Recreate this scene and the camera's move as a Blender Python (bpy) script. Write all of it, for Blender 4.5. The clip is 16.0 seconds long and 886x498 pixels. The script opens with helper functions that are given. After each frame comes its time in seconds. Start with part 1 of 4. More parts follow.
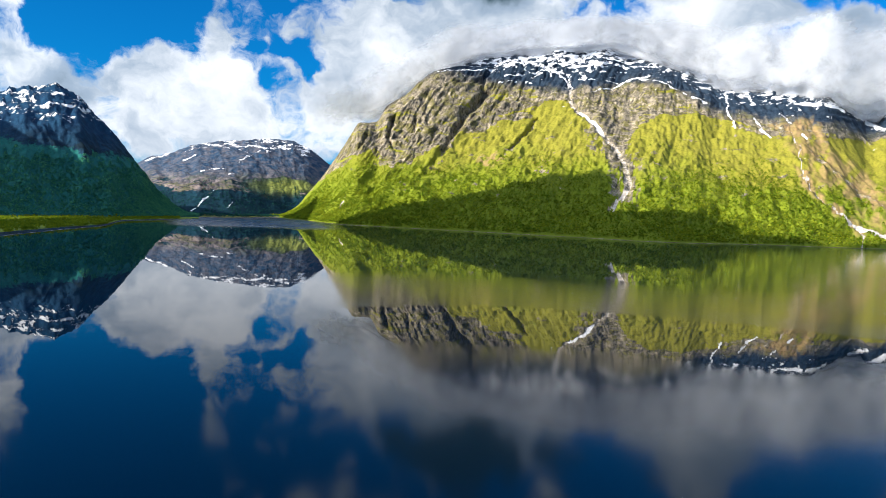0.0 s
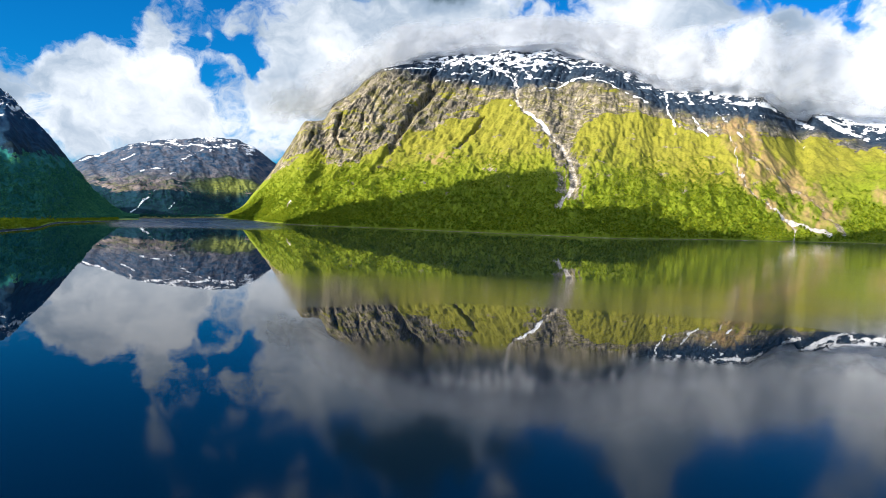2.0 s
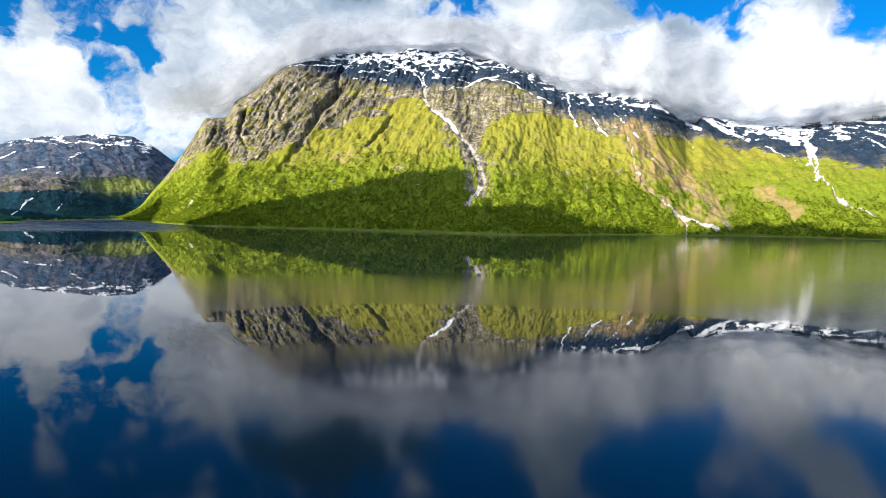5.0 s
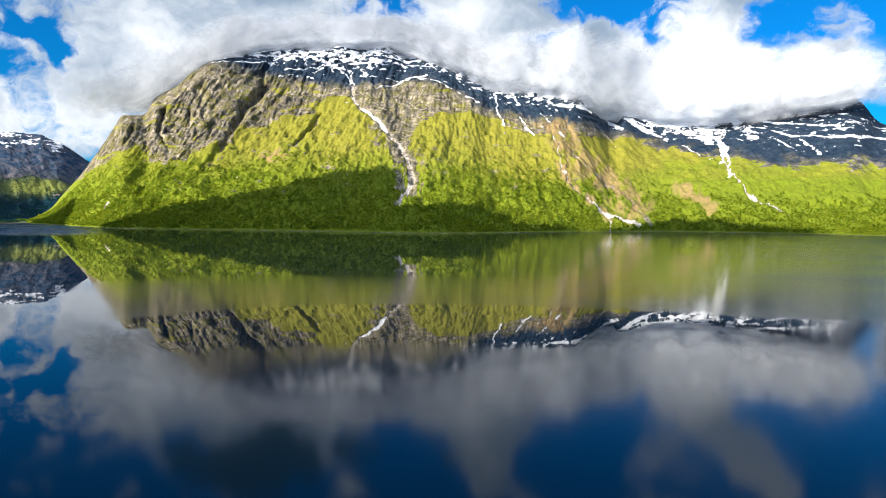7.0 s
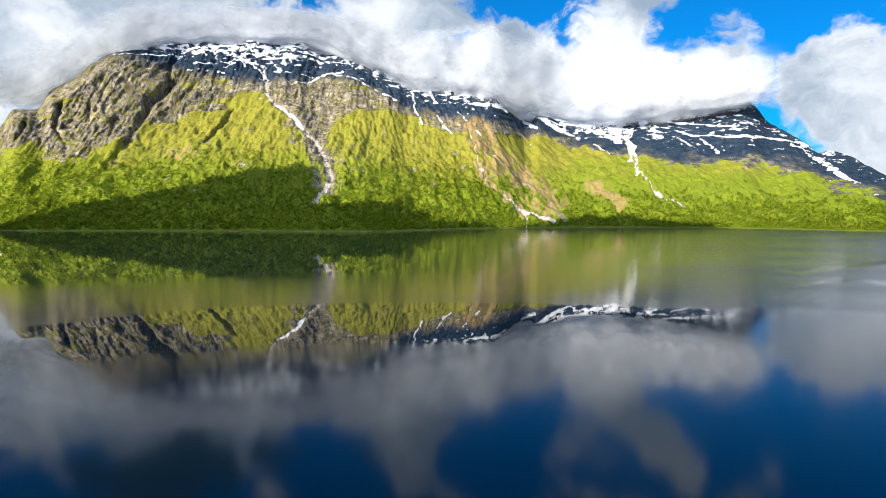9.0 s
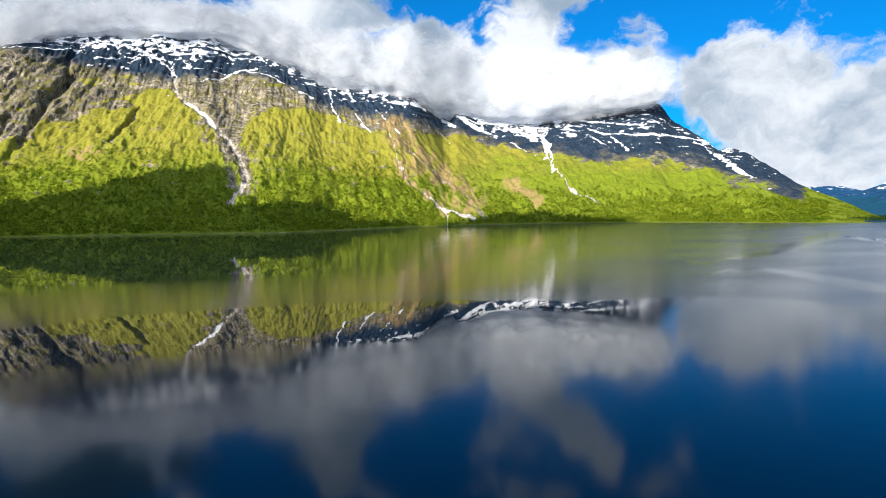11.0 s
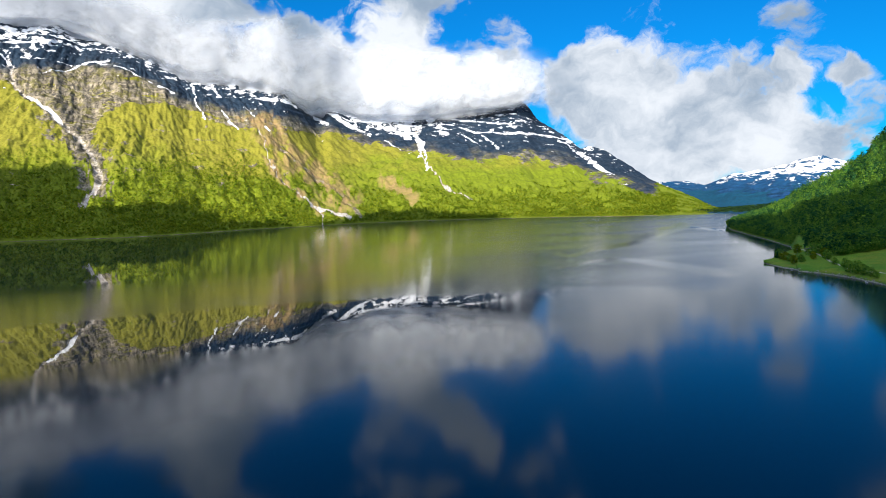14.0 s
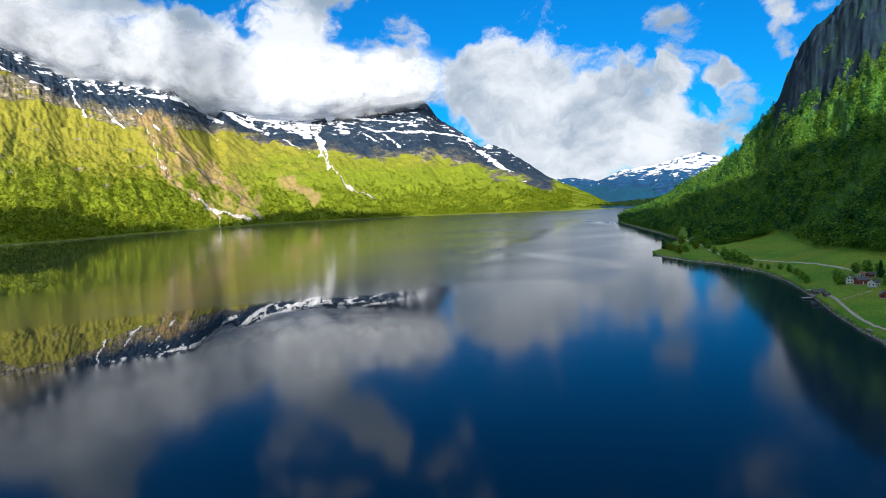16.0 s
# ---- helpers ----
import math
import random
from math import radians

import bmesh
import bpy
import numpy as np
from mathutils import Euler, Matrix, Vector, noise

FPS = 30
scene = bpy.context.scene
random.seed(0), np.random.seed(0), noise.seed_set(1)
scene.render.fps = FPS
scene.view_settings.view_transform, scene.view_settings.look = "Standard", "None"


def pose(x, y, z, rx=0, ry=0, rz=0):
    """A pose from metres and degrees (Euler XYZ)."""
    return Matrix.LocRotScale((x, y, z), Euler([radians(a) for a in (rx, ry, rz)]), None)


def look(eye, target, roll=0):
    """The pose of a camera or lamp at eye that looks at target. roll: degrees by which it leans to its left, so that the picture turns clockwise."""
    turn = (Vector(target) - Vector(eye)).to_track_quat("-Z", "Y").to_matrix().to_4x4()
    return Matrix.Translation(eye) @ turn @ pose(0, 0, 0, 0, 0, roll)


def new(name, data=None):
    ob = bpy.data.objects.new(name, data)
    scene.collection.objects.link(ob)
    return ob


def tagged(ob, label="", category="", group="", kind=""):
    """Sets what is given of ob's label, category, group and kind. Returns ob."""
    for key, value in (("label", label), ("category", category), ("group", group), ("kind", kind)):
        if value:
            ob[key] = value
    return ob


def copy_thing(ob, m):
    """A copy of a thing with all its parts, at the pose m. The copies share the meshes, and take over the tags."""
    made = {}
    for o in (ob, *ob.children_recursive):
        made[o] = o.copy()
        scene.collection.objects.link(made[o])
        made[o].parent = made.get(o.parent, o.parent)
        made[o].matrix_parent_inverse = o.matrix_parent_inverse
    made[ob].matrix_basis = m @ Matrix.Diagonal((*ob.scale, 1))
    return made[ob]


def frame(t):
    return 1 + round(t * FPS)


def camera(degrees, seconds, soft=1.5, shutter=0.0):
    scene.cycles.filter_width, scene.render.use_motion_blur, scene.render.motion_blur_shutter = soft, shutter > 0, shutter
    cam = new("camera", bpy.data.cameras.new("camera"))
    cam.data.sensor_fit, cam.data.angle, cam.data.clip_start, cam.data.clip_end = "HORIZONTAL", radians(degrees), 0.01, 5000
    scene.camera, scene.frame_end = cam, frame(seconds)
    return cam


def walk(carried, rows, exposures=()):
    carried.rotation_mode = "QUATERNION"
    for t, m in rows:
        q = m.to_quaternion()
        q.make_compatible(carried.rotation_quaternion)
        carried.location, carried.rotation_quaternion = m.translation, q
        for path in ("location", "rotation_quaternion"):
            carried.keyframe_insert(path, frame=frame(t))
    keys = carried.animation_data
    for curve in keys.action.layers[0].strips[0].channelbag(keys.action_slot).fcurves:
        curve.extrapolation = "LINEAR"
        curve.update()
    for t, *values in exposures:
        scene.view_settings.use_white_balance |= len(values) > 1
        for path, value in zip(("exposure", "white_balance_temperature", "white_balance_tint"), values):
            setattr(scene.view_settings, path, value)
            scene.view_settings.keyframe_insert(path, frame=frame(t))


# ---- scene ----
cam = camera(68.6, 16.0, soft=0.5)
# seconds, turn to the left, tilt up, lean
PATH = [
    (0.0, 26.81, -3.29, 2.27), (0.5, 25.81, -3.27, 2.16), (1.0, 24.74, -3.27, 2.02), (1.5, 23.57, -3.27, 1.87),
    (2.0, 22.36, -3.27, 1.72), (2.5, 21.08, -3.27, 1.61), (3.0, 19.80, -3.26, 1.51), (3.5, 18.54, -3.25, 1.46),
    (4.0, 17.24, -3.23, 1.43), (6.5, 9.98, -3.18, 0.64), (7.0, 8.41, -3.19, 0.57), (7.5, 6.87, -3.22, 0.47),
    (8.0, 5.10, -3.25, 0.43), (8.5, 3.24, -3.28, 0.30), (9.0, 1.32, -3.33, 0.09), (11.5, -7.38, -3.58, -0.93),
    (12.0, -9.27, -3.65, -1.04), (12.5, -11.13, -3.72, -1.24), (13.0, -12.94, -3.78, -1.45), (13.5, -14.70, -3.84, -1.57),
    (14.0, -16.42, -3.90, -1.74), (14.5, -18.23, -4.00, -1.97), (15.0, -20.31, -4.09, -2.13), (15.5, -22.55, -4.21, -2.41),
    (16.0, -24.85, -4.34, -2.72)]


def facing(turn, tilt, lean):
    a, b = radians(turn), radians(tilt)
    ahead = Vector((-math.sin(a) * math.cos(b), math.cos(a) * math.cos(b), math.sin(b)))
    return look((0, 0, 63), Vector((0, 0, 63)) + ahead * 100, lean)


walk(cam, [(t, facing(a, b, c)) for t, a, b, c in PATH], exposures=((0.0, 1.20), (8.0, 1.13), (12.0, 1.02), (16.0, 0.99)))

# ---- sun and sky ----
SUN_BEARING, SUN_HEIGHT = 212.0, 20.0


def bearing(az, el=0.0):
    a, e = radians(az), radians(el)
    return Vector((math.sin(a) * math.cos(e), math.cos(a) * math.cos(e), math.sin(e)))


sun = new("sun", bpy.data.lights.new("sun", "SUN"))
sun.data.energy, sun.data.angle, sun.data.color = 5.0, radians(0.45), (1.0, 0.925, 0.82)
sun.matrix_world = look(bearing(SUN_BEARING, SUN_HEIGHT) * 100, (0, 0, 0))


class Nodes:
    """Short ways to add and join nodes in one tree."""

    def __init__(self, tree):
        self.tree = tree
        tree.nodes.clear()

    def add(self, kind, values=None, **settings):
        n = self.tree.nodes.new(kind)
        for key, value in settings.items():
            setattr(n, key, value)
        for key, value in (values or {}).items():
            self.put(value, n.inputs[key])
        return n

    def put(self, value, socket):
        if hasattr(value, "is_output"):
            self.tree.links.new(value, socket)
        else:
            socket.default_value = value

    def math(self, op, a, b=0.0, c=0.0):
        n = self.add("ShaderNodeMath", operation=op)
        for v, s in zip((a, b, c), n.inputs):
            self.put(v, s)
        return n.outputs[0]

    def vec(self, op, a, b):
        n = self.add("ShaderNodeVectorMath", operation=op)
        self.put(a, n.inputs[0])
        self.put(b, n.inputs[1])
        return n

    def mix(self, f, a, b):
        n = self.add("ShaderNodeMix", data_type="RGBA")
        self.put(f, n.inputs[0])
        for v, s in ((a, n.inputs[6]), (b, n.inputs[7])):
            self.put(v if hasattr(v, "is_output") else (*v, 1.0), s)
        return n.outputs[2]

    def ramp(self, x, lo, hi, a=0.0, b=1.0):
        n = self.add("ShaderNodeMapRange", {0: x, 1: lo, 2: hi, 3: a, 4: b}, interpolation_type="SMOOTHSTEP")
        return n.outputs[0]

    def noise(self, vector, scale, detail=4.0, rough=0.5, distort=0.0):
        n = self.add("ShaderNodeTexNoise", {"Vector": vector, "Scale": scale, "Detail": detail, "Roughness": rough, "Distortion": distort})
        return n.outputs[0]

    def scaled(self, vector, x, y, z):
        return self.vec("MULTIPLY", vector, (x, y, z)).outputs[0]


world = bpy.data.worlds.new("sky")
scene.world = world
world.use_nodes = True
W = Nodes(world.node_tree)
sky = W.add("ShaderNodeTexSky", sky_type="NISHITA", sun_disc=False, sun_elevation=radians(SUN_HEIGHT), sun_rotation=radians(SUN_BEARING), altitude=200.0, air_density=1.0, dust_density=0.3, ozone_density=3.0)
way = W.add("ShaderNodeTexCoord").outputs["Generated"]
# broken cumulus: where the cover is thick (above 0) and where it opens (below 0): bearing, height, reach, weight
COVER = [
    # openings
    (-54, 13.6, 4.6, -0.50), (-50, 15, 4, -0.40), (-57, 17.5, 6, -0.34), (-52.5, 17, 6, -0.42), (-59, 21, 6, -0.26), (-50, 21, 8, -0.26), (-39.6, 12.6, 1.7, -0.46), (-38.7, 11.6, 1.3, -0.40), (-41.2, 13.3, 1.4, -0.36), (-38.0, 10.4, 0.9, -0.26), (-41.8, 10.9, 1.3, -0.30), (-43.0, 13.0, 1.0, -0.26), (-42.4, 16.6, 1.6, -0.40), (-43.6, 18.6, 1.4, -0.40),
    (-12.6, 21.7, 3.4, -0.60), (2.5, 21, 3.2, -0.55), (6.3, 18.8, 4, -0.60), (8.1, 17.2, 1.6, -0.30), (22, 17.4, 3.2, -0.40), (26, 16.4, 3.5, -0.50), (30.5, 18.9, 5, -0.50), (35, 21, 8, -0.55), (44.5, 19, 8, -0.50),
    (38.5, 14.2, 2.6, -0.45), (42, 12.3, 2.0, -0.35), (50, 11.8, 3.5, -0.50), (47.8, 7.6, 1.4, -0.30), (52, 8.5, 2.5, -0.45), (24.9, 11.9, 1.1, -0.40), (32.2, 11.8, 0.8, -0.35), (28.3, 14.8, 2.0, -0.40),
    # heavy cloud
    (-51.5, 4.8, 3.6, 0.46), (-47, 17.5, 3, 0.30), (-61, 17, 3, 0.34), (-4.5, 16.8, 5.5, 0.46),
    (-51, 8.0, 6, 0.40), (-44, 6.5, 6, 0.38), (-36, 10, 4, 0.34), (-33, 16, 4, 0.30), (30, 8, 6, 0.40), (38, 7.5, 4.5, 0.38), (41, 4.5, 6, 0.36), (41.5, 9.5, 2.4, 0.30),
    (-60, 10, 4, 0.30), (-57.7, 8.8, 3, 0.35), (-60.5, 14.3, 2.4, 0.35), (-46, 8, 6, 0.36), (-37, 8, 5, 0.34), (-45.6, 13, 2.2, 0.34), (-34.5, 13.5, 4.0, 0.34), (-30, 14, 8, 0.40), (-20, 16, 8, 0.40), (-25, 20, 6, 0.30),
    (-8, 16, 4.6, 0.40), (5, 12, 6, 0.36), (14, 12, 6, 0.40), (23, 11, 3, 0.32), (30, 12.0, 3.4, 0.36), (28, 10, 3, 0.34), (34, 8, 6, 0.42), (36, 4, 6, 0.42), (45, 3.6, 5, 0.42), (45, 8.8, 2.0, 0.42), (48.5, 8.9, 1.6, 0.42),
    (44.7, 13.6, 2.0, 0.34), (48.6, 4.6, 2.6, 0.36), (15.0, 15.6, 3.2, 0.30), (17.0, 18.0, 3.0, 0.30), (18.5, 20.5, 2.6, 0.26), (-4.5, 20.5, 4.0, 0.36), (212, 40, 60, 0.25), (0, 75, 45, 0.15)]
warp = W.add("ShaderNodeTexNoise", {"Vector": way, "Scale": 7.0, "Detail": 3.0})
bent = W.vec("ADD", way, W.vec("MULTIPLY", W.vec("SUBTRACT", warp.outputs[1], (0.5, 0.5, 0.5)).outputs[0], (0.12, 0.12, 0.08)).outputs[0]).outputs[0]
crinkle = W.add("ShaderNodeTexNoise", {"Vector": way, "Scale": 26.0, "Detail": 4.0})
bent = W.vec("ADD", bent, W.vec("MULTIPLY", W.vec("SUBTRACT", crinkle.outputs[1], (0.5, 0.5, 0.5)).outputs[0], (0.05, 0.05, 0.04)).outputs[0]).outputs[0]
cover = W.noise(W.scaled(bent, 1.0, 1.0, 1.7), 9.0, 10.0, 0.58)
cover = W.math("ADD", cover, W.math("MULTIPLY", W.math("SUBTRACT", W.noise(W.scaled(bent, 1.0, 1.0, 1.4), 21.0, 6.0, 0.6), 0.5), 0.55))
for az, el, reach, weight in COVER:
    off = W.vec("DISTANCE", bent, tuple(bearing(az, el))).outputs["Value"]
    cover = W.math("ADD", cover, W.ramp(off, 0.0, radians(reach), weight, 0.0))
cloud = W.ramp(cover, 0.45, 0.69)
billow = W.noise(W.scaled(bent, 1.0, 1.0, 1.5), 11.0, 9.0, 0.58)
mass = W.noise(W.scaled(bent, 1.0, 1.0, 1.8), 4.5, 3.0, 0.5)
grey = W.math("ADD", W.math("MULTIPLY", billow, 0.80), W.math("ADD", W.math("MULTIPLY", mass, 0.5), W.math("MULTIPLY", W.math("MINIMUM", cover, 0.78), 0.42)))
# thinner, brighter cloud below 0, heavier cloud above 0
for az, el, reach, weight in ((11, 11, 9, -0.26), (-46, 8, 8, -0.14), (-37, 9, 5, -0.16), (36, 3.5, 8, -0.14), (44, 3.5, 5, -0.2), (-23, 22, 6, 1.4), (-15, 20.5, 3.6, 1.0), (-30, 21, 4.6, 1.1), (-7, 16.5, 5, -0.30), (12, 12, 6, -0.26), (32, 9.5, 6, -0.16), (42, 5, 4, -0.12), (-33, 13.5, 6, -0.10), (-11, 21.5, 3.6, 0.8), (-57.5, 9.2, 3.5, 0.22), (20, 12, 5, 0.10), (37, 6.2, 2.5, 0.14)):
    off = W.vec("DISTANCE", bent, tuple(bearing(az, el))).outputs["Value"]
    grey = W.math("ADD", grey, W.ramp(off, 0.0, radians(reach), weight, 0.0))
cloud_colour = W.mix(W.ramp(grey, 0.68, 1.14), (0.46, 0.485, 0.52), (0.165, 0.215, 0.28))
cloud_colour = W.mix(W.ramp(grey, 1.10, 1.55), cloud_colour, (0.020, 0.045, 0.060))
# unseen cloud round the sun glows, brightened further to fill the shaded slopes
near_sun = W.ramp(W.vec("DISTANCE", way, tuple(bearing(SUN_BEARING, 35.0))).outputs["Value"], 0.3, 1.5, 2.7, 1.0)
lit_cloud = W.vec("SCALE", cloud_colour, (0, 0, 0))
W.put(near_sun, lit_cloud.inputs["Scale"])
clear = W.add("ShaderNodeMix", data_type="RGBA", blend_type="MULTIPLY")
W.put(1.0, clear.inputs[0])
W.put(sky.outputs[0], clear.inputs[6])
W.put((0.001, 0.036, 0.067, 1.0), clear.inputs[7])
air = W.add("ShaderNodeBackground", {"Color": W.mix(cloud, clear.outputs[2], lit_cloud.outputs[0]), "Strength": 1.0})
W.tree.links.new(air.outputs[0], W.add("ShaderNodeOutputWorld").inputs[0])


# ---- materials ----
def material(name):
    m = bpy.data.materials.new(name)
    m.use_nodes = True
    return m, Nodes(m.node_tree)


def finish(N, colour, rough=0.8, bump=None, strength=0.5, distance=0.1, **more):
    values = {"Base Color": colour if hasattr(colour, "is_output") else (*colour, 1.0), "Roughness": rough}
    values.update(more)
    b = N.add("ShaderNodeBsdfPrincipled", values)
    if bump is not None:
        N.put(N.add("ShaderNodeBump", {"Height": bump, "Strength": strength, "Distance": distance}).outputs[0], b.inputs["Normal"])
    N.tree.links.new(b.outputs[0], N.add("ShaderNodeOutputMaterial").inputs[0])
    return b


def place_of(N):
    return N.add("ShaderNodeNewGeometry").outputs["Position"]


def attribute(N, name):
    return N.add("ShaderNodeAttribute", attribute_name=name).outputs["Fac"]


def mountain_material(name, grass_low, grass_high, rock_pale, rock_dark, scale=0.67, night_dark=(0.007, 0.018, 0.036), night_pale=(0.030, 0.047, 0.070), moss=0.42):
    m, N = material(name)
    at = place_of(N)
    fine, mid, wide = N.noise(at, 0.16 * scale, 6.0, 0.65), N.noise(at, 0.035 * scale, 5.0, 0.6), N.noise(at, 0.006 * scale, 3.0)
    streak = N.noise(N.scaled(at, 1.0, 1.0, 0.28), 0.055 * scale, 9.0, 0.68, 0.5)
    strata = N.noise(N.scaled(at, 0.35, 0.35, 1.0), 0.06 * scale, 7.0, 0.66, 0.8)
    blotch = N.noise(N.scaled(at, 1.0, 1.0, 0.7), 0.012 * scale, 7.0, 0.64, 0.4)
    rock = N.mix(N.ramp(streak, 0.38, 0.60), rock_dark, rock_pale)
    rock = N.mix(N.ramp(blotch, 0.40, 0.62, 0.0, 0.7), rock, tuple(0.75 * a + 0.1 * b for a, b in zip(rock_dark, rock_pale)))
    rock = N.mix(N.ramp(mid, 0.47, 0.58, 0.0, 0.85), rock, tuple(moss * a + 0.12 * b for a, b in zip(grass_high, rock_pale)))
    rock = N.mix(N.ramp(strata, 0.54, 0.66, 0.0, 0.8), rock, tuple(0.4 * c for c in rock_dark))
    cleft = N.math("ABSOLUTE", N.math("SUBTRACT", N.noise(N.scaled(at, 1.0, 1.0, 0.33), 0.030 * scale, 6.0, 0.62, 0.7), 0.5))
    rock = N.mix(N.ramp(cleft, 0.0, 0.030, 0.85, 0.0), rock, tuple(0.25 * c for c in rock_dark))
    # upper rock: dark stone, darkened and blued further for cloud shade and haze
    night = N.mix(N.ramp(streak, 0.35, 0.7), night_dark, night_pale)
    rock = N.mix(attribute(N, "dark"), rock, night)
    green = N.mix(N.ramp(N.math("ADD", attribute(N, "tone"), N.math("MULTIPLY", N.math("SUBTRACT", wide, 0.5), 0.9)), 0.2, 0.9), grass_low, grass_high)
    green = N.mix(N.ramp(fine, 0.45, 0.75), green, tuple(0.45 * c for c in grass_low))
    ragged = N.math("MULTIPLY", N.math("SUBTRACT", N.noise(at, 0.07 * scale, 6.0, 0.65), 0.5), 1.3)
    ground = N.mix(N.ramp(N.math("ADD", attribute(N, "veg"), ragged), 0.42, 0.58), rock, green)
    earth = N.mix(N.ramp(streak, 0.35, 0.65), (0.31, 0.20, 0.095), (0.20, 0.16, 0.050))
    ground = N.mix(N.ramp(N.math("ADD", attribute(N, "soil"), N.math("MULTIPLY", ragged, 0.5)), 0.25, 0.75, 0.0, 0.85), ground, earth)
    pebbles = N.mix(N.ramp(fine, 0.35, 0.65), (0.58, 0.54, 0.50), (0.34, 0.29, 0.24))
    ground = N.mix(N.ramp(N.math("ADD", attribute(N, "scree"), N.math("MULTIPLY", ragged, 0.7)), 0.40, 0.60), ground, pebbles)
    white = N.ramp(N.math("ADD", attribute(N, "snow"), N.math("MULTIPLY", N.math("SUBTRACT", N.noise(at, 0.06 * scale, 7.0, 0.68), 0.5), 0.9)), 0.46, 0.54)
    colour = N.mix(white, ground, (0.80, 0.81, 0.84))
    crags = N.math("ADD", N.noise(N.scaled(at, 1.0, 1.0, 0.35), 0.11 * scale, 11.0, 0.72, 0.4), N.math("MULTIPLY", N.noise(N.scaled(at, 0.4, 0.4, 1.0), 0.10 * scale, 8.0, 0.68), 0.7))
    bare = N.math("SUBTRACT", 1.0, N.math("MULTIPLY", attribute(N, "veg"), 0.85))
    relief = N.math("ADD", N.math("MULTIPLY", fine, 0.25), N.math("MULTIPLY", crags, bare))
    finish(N, colour, 0.9, N.math("MULTIPLY", relief, N.math("SUBTRACT", 1.0, N.math("MULTIPLY", white, 0.8))), 1.0, 3.0 / scale, **{"Specular IOR Level": 0.1})
    return m


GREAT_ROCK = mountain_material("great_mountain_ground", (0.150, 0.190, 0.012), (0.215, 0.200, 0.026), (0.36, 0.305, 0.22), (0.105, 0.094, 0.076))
# air haze over the far mountain and headland, painted as blue ground
HAZE_TINT = {"night_dark": (0.006, 0.055, 0.140), "night_pale": (0.018, 0.100, 0.220)}
# left mountain: its shade and blue haze are put into these colours
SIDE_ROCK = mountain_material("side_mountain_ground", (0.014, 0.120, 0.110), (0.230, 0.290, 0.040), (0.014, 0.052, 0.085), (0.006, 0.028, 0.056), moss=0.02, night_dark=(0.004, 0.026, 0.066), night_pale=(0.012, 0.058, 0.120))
# valley mountain: cloud shade and haze are put into its low colours
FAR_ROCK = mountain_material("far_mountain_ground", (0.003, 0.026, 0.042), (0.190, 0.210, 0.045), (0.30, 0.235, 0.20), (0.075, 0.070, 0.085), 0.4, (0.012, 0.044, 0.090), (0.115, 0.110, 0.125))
HAZE_ROCK = mountain_material("hazy_mountain_ground", (0.007, 0.060, 0.110), (0.009, 0.064, 0.135), (0.022, 0.090, 0.205), (0.007, 0.045, 0.125), 0.4, **HAZE_TINT)


def leaf_material(name, dark, light):
    m, N = material(name)
    pick = N.add("ShaderNodeNewGeometry").outputs["Random Per Island"]
    at = place_of(N)
    c = N.mix(N.ramp(N.math("ADD", N.math("MULTIPLY", pick, 0.45), N.math("ADD", N.math("MULTIPLY", N.noise(at, 0.013, 3.0), 0.5), N.math("MULTIPLY", N.noise(at, 0.11, 2.0), 0.35))), 0.47, 0.84), dark, light)
    face = N.add("ShaderNodeBsdfDiffuse", {"Color": c})
    glow = N.add("ShaderNodeBsdfTranslucent", {"Color": c})
    both = N.add("ShaderNodeMixShader", {0: 0.45})
    N.tree.links.new(face.outputs[0], both.inputs[1])
    N.tree.links.new(glow.outputs[0], both.inputs[2])
    N.tree.links.new(both.outputs[0], N.add("ShaderNodeOutputMaterial").inputs[0])
    return m


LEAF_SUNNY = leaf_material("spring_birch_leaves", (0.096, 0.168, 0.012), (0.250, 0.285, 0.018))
LEAF_DEEP = leaf_material("dense_wood_leaves", (0.068, 0.195, 0.030), (0.205, 0.350, 0.045))
# darker copy of the wood leaves, with shade put into the colour
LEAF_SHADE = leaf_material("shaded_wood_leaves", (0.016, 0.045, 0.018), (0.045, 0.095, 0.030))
# leaf colours with the blue of distance haze mixed in
LEAF_HAZE = leaf_material("haze_tinted_leaves", (0.026, 0.150, 0.110), (0.100, 0.310, 0.150))
# valley leaves darkened in colour for the cloud shade there
LEAF_VALLEY_SHADE = leaf_material("shaded_valley_leaves", (0.008, 0.046, 0.050), (0.026, 0.100, 0.078))
LEAF_SPRUCE = leaf_material("spruce_needles", (0.020, 0.085, 0.032), (0.050, 0.150, 0.048))

WATER, N = material("lake_water")
at = place_of(N)
calm = N.add("ShaderNodeAttribute", attribute_name="ripple").outputs["Fac"]
patchy = N.noise(N.scaled(at, 0.0027, 0.008, 1.0), 1.0, 5.0, 0.55)
rough = N.math("MULTIPLY", calm, N.ramp(patchy, 0.25, 0.75, 0.75, 1.25))
swell = N.math("ADD", N.noise(at, 0.02, 3.0), N.math("MULTIPLY", N.noise(N.scaled(at, 0.4, 1.0, 1.0), 0.35, 3.0), 0.05))
finish(N, (0.0003, 0.011, 0.026), rough, swell, 0.03, 1.0, **{"IOR": 1.23, "Specular IOR Level": 0.5, "Specular Tint": (0.54, 0.87, 1.0, 1.0)})

# ---- relief: noise and the shape of each mountain ----
EYE = 42.0  # the eye over the lake, in the units of the plan below
UNIT = 1.5  # metres in one unit of the plan


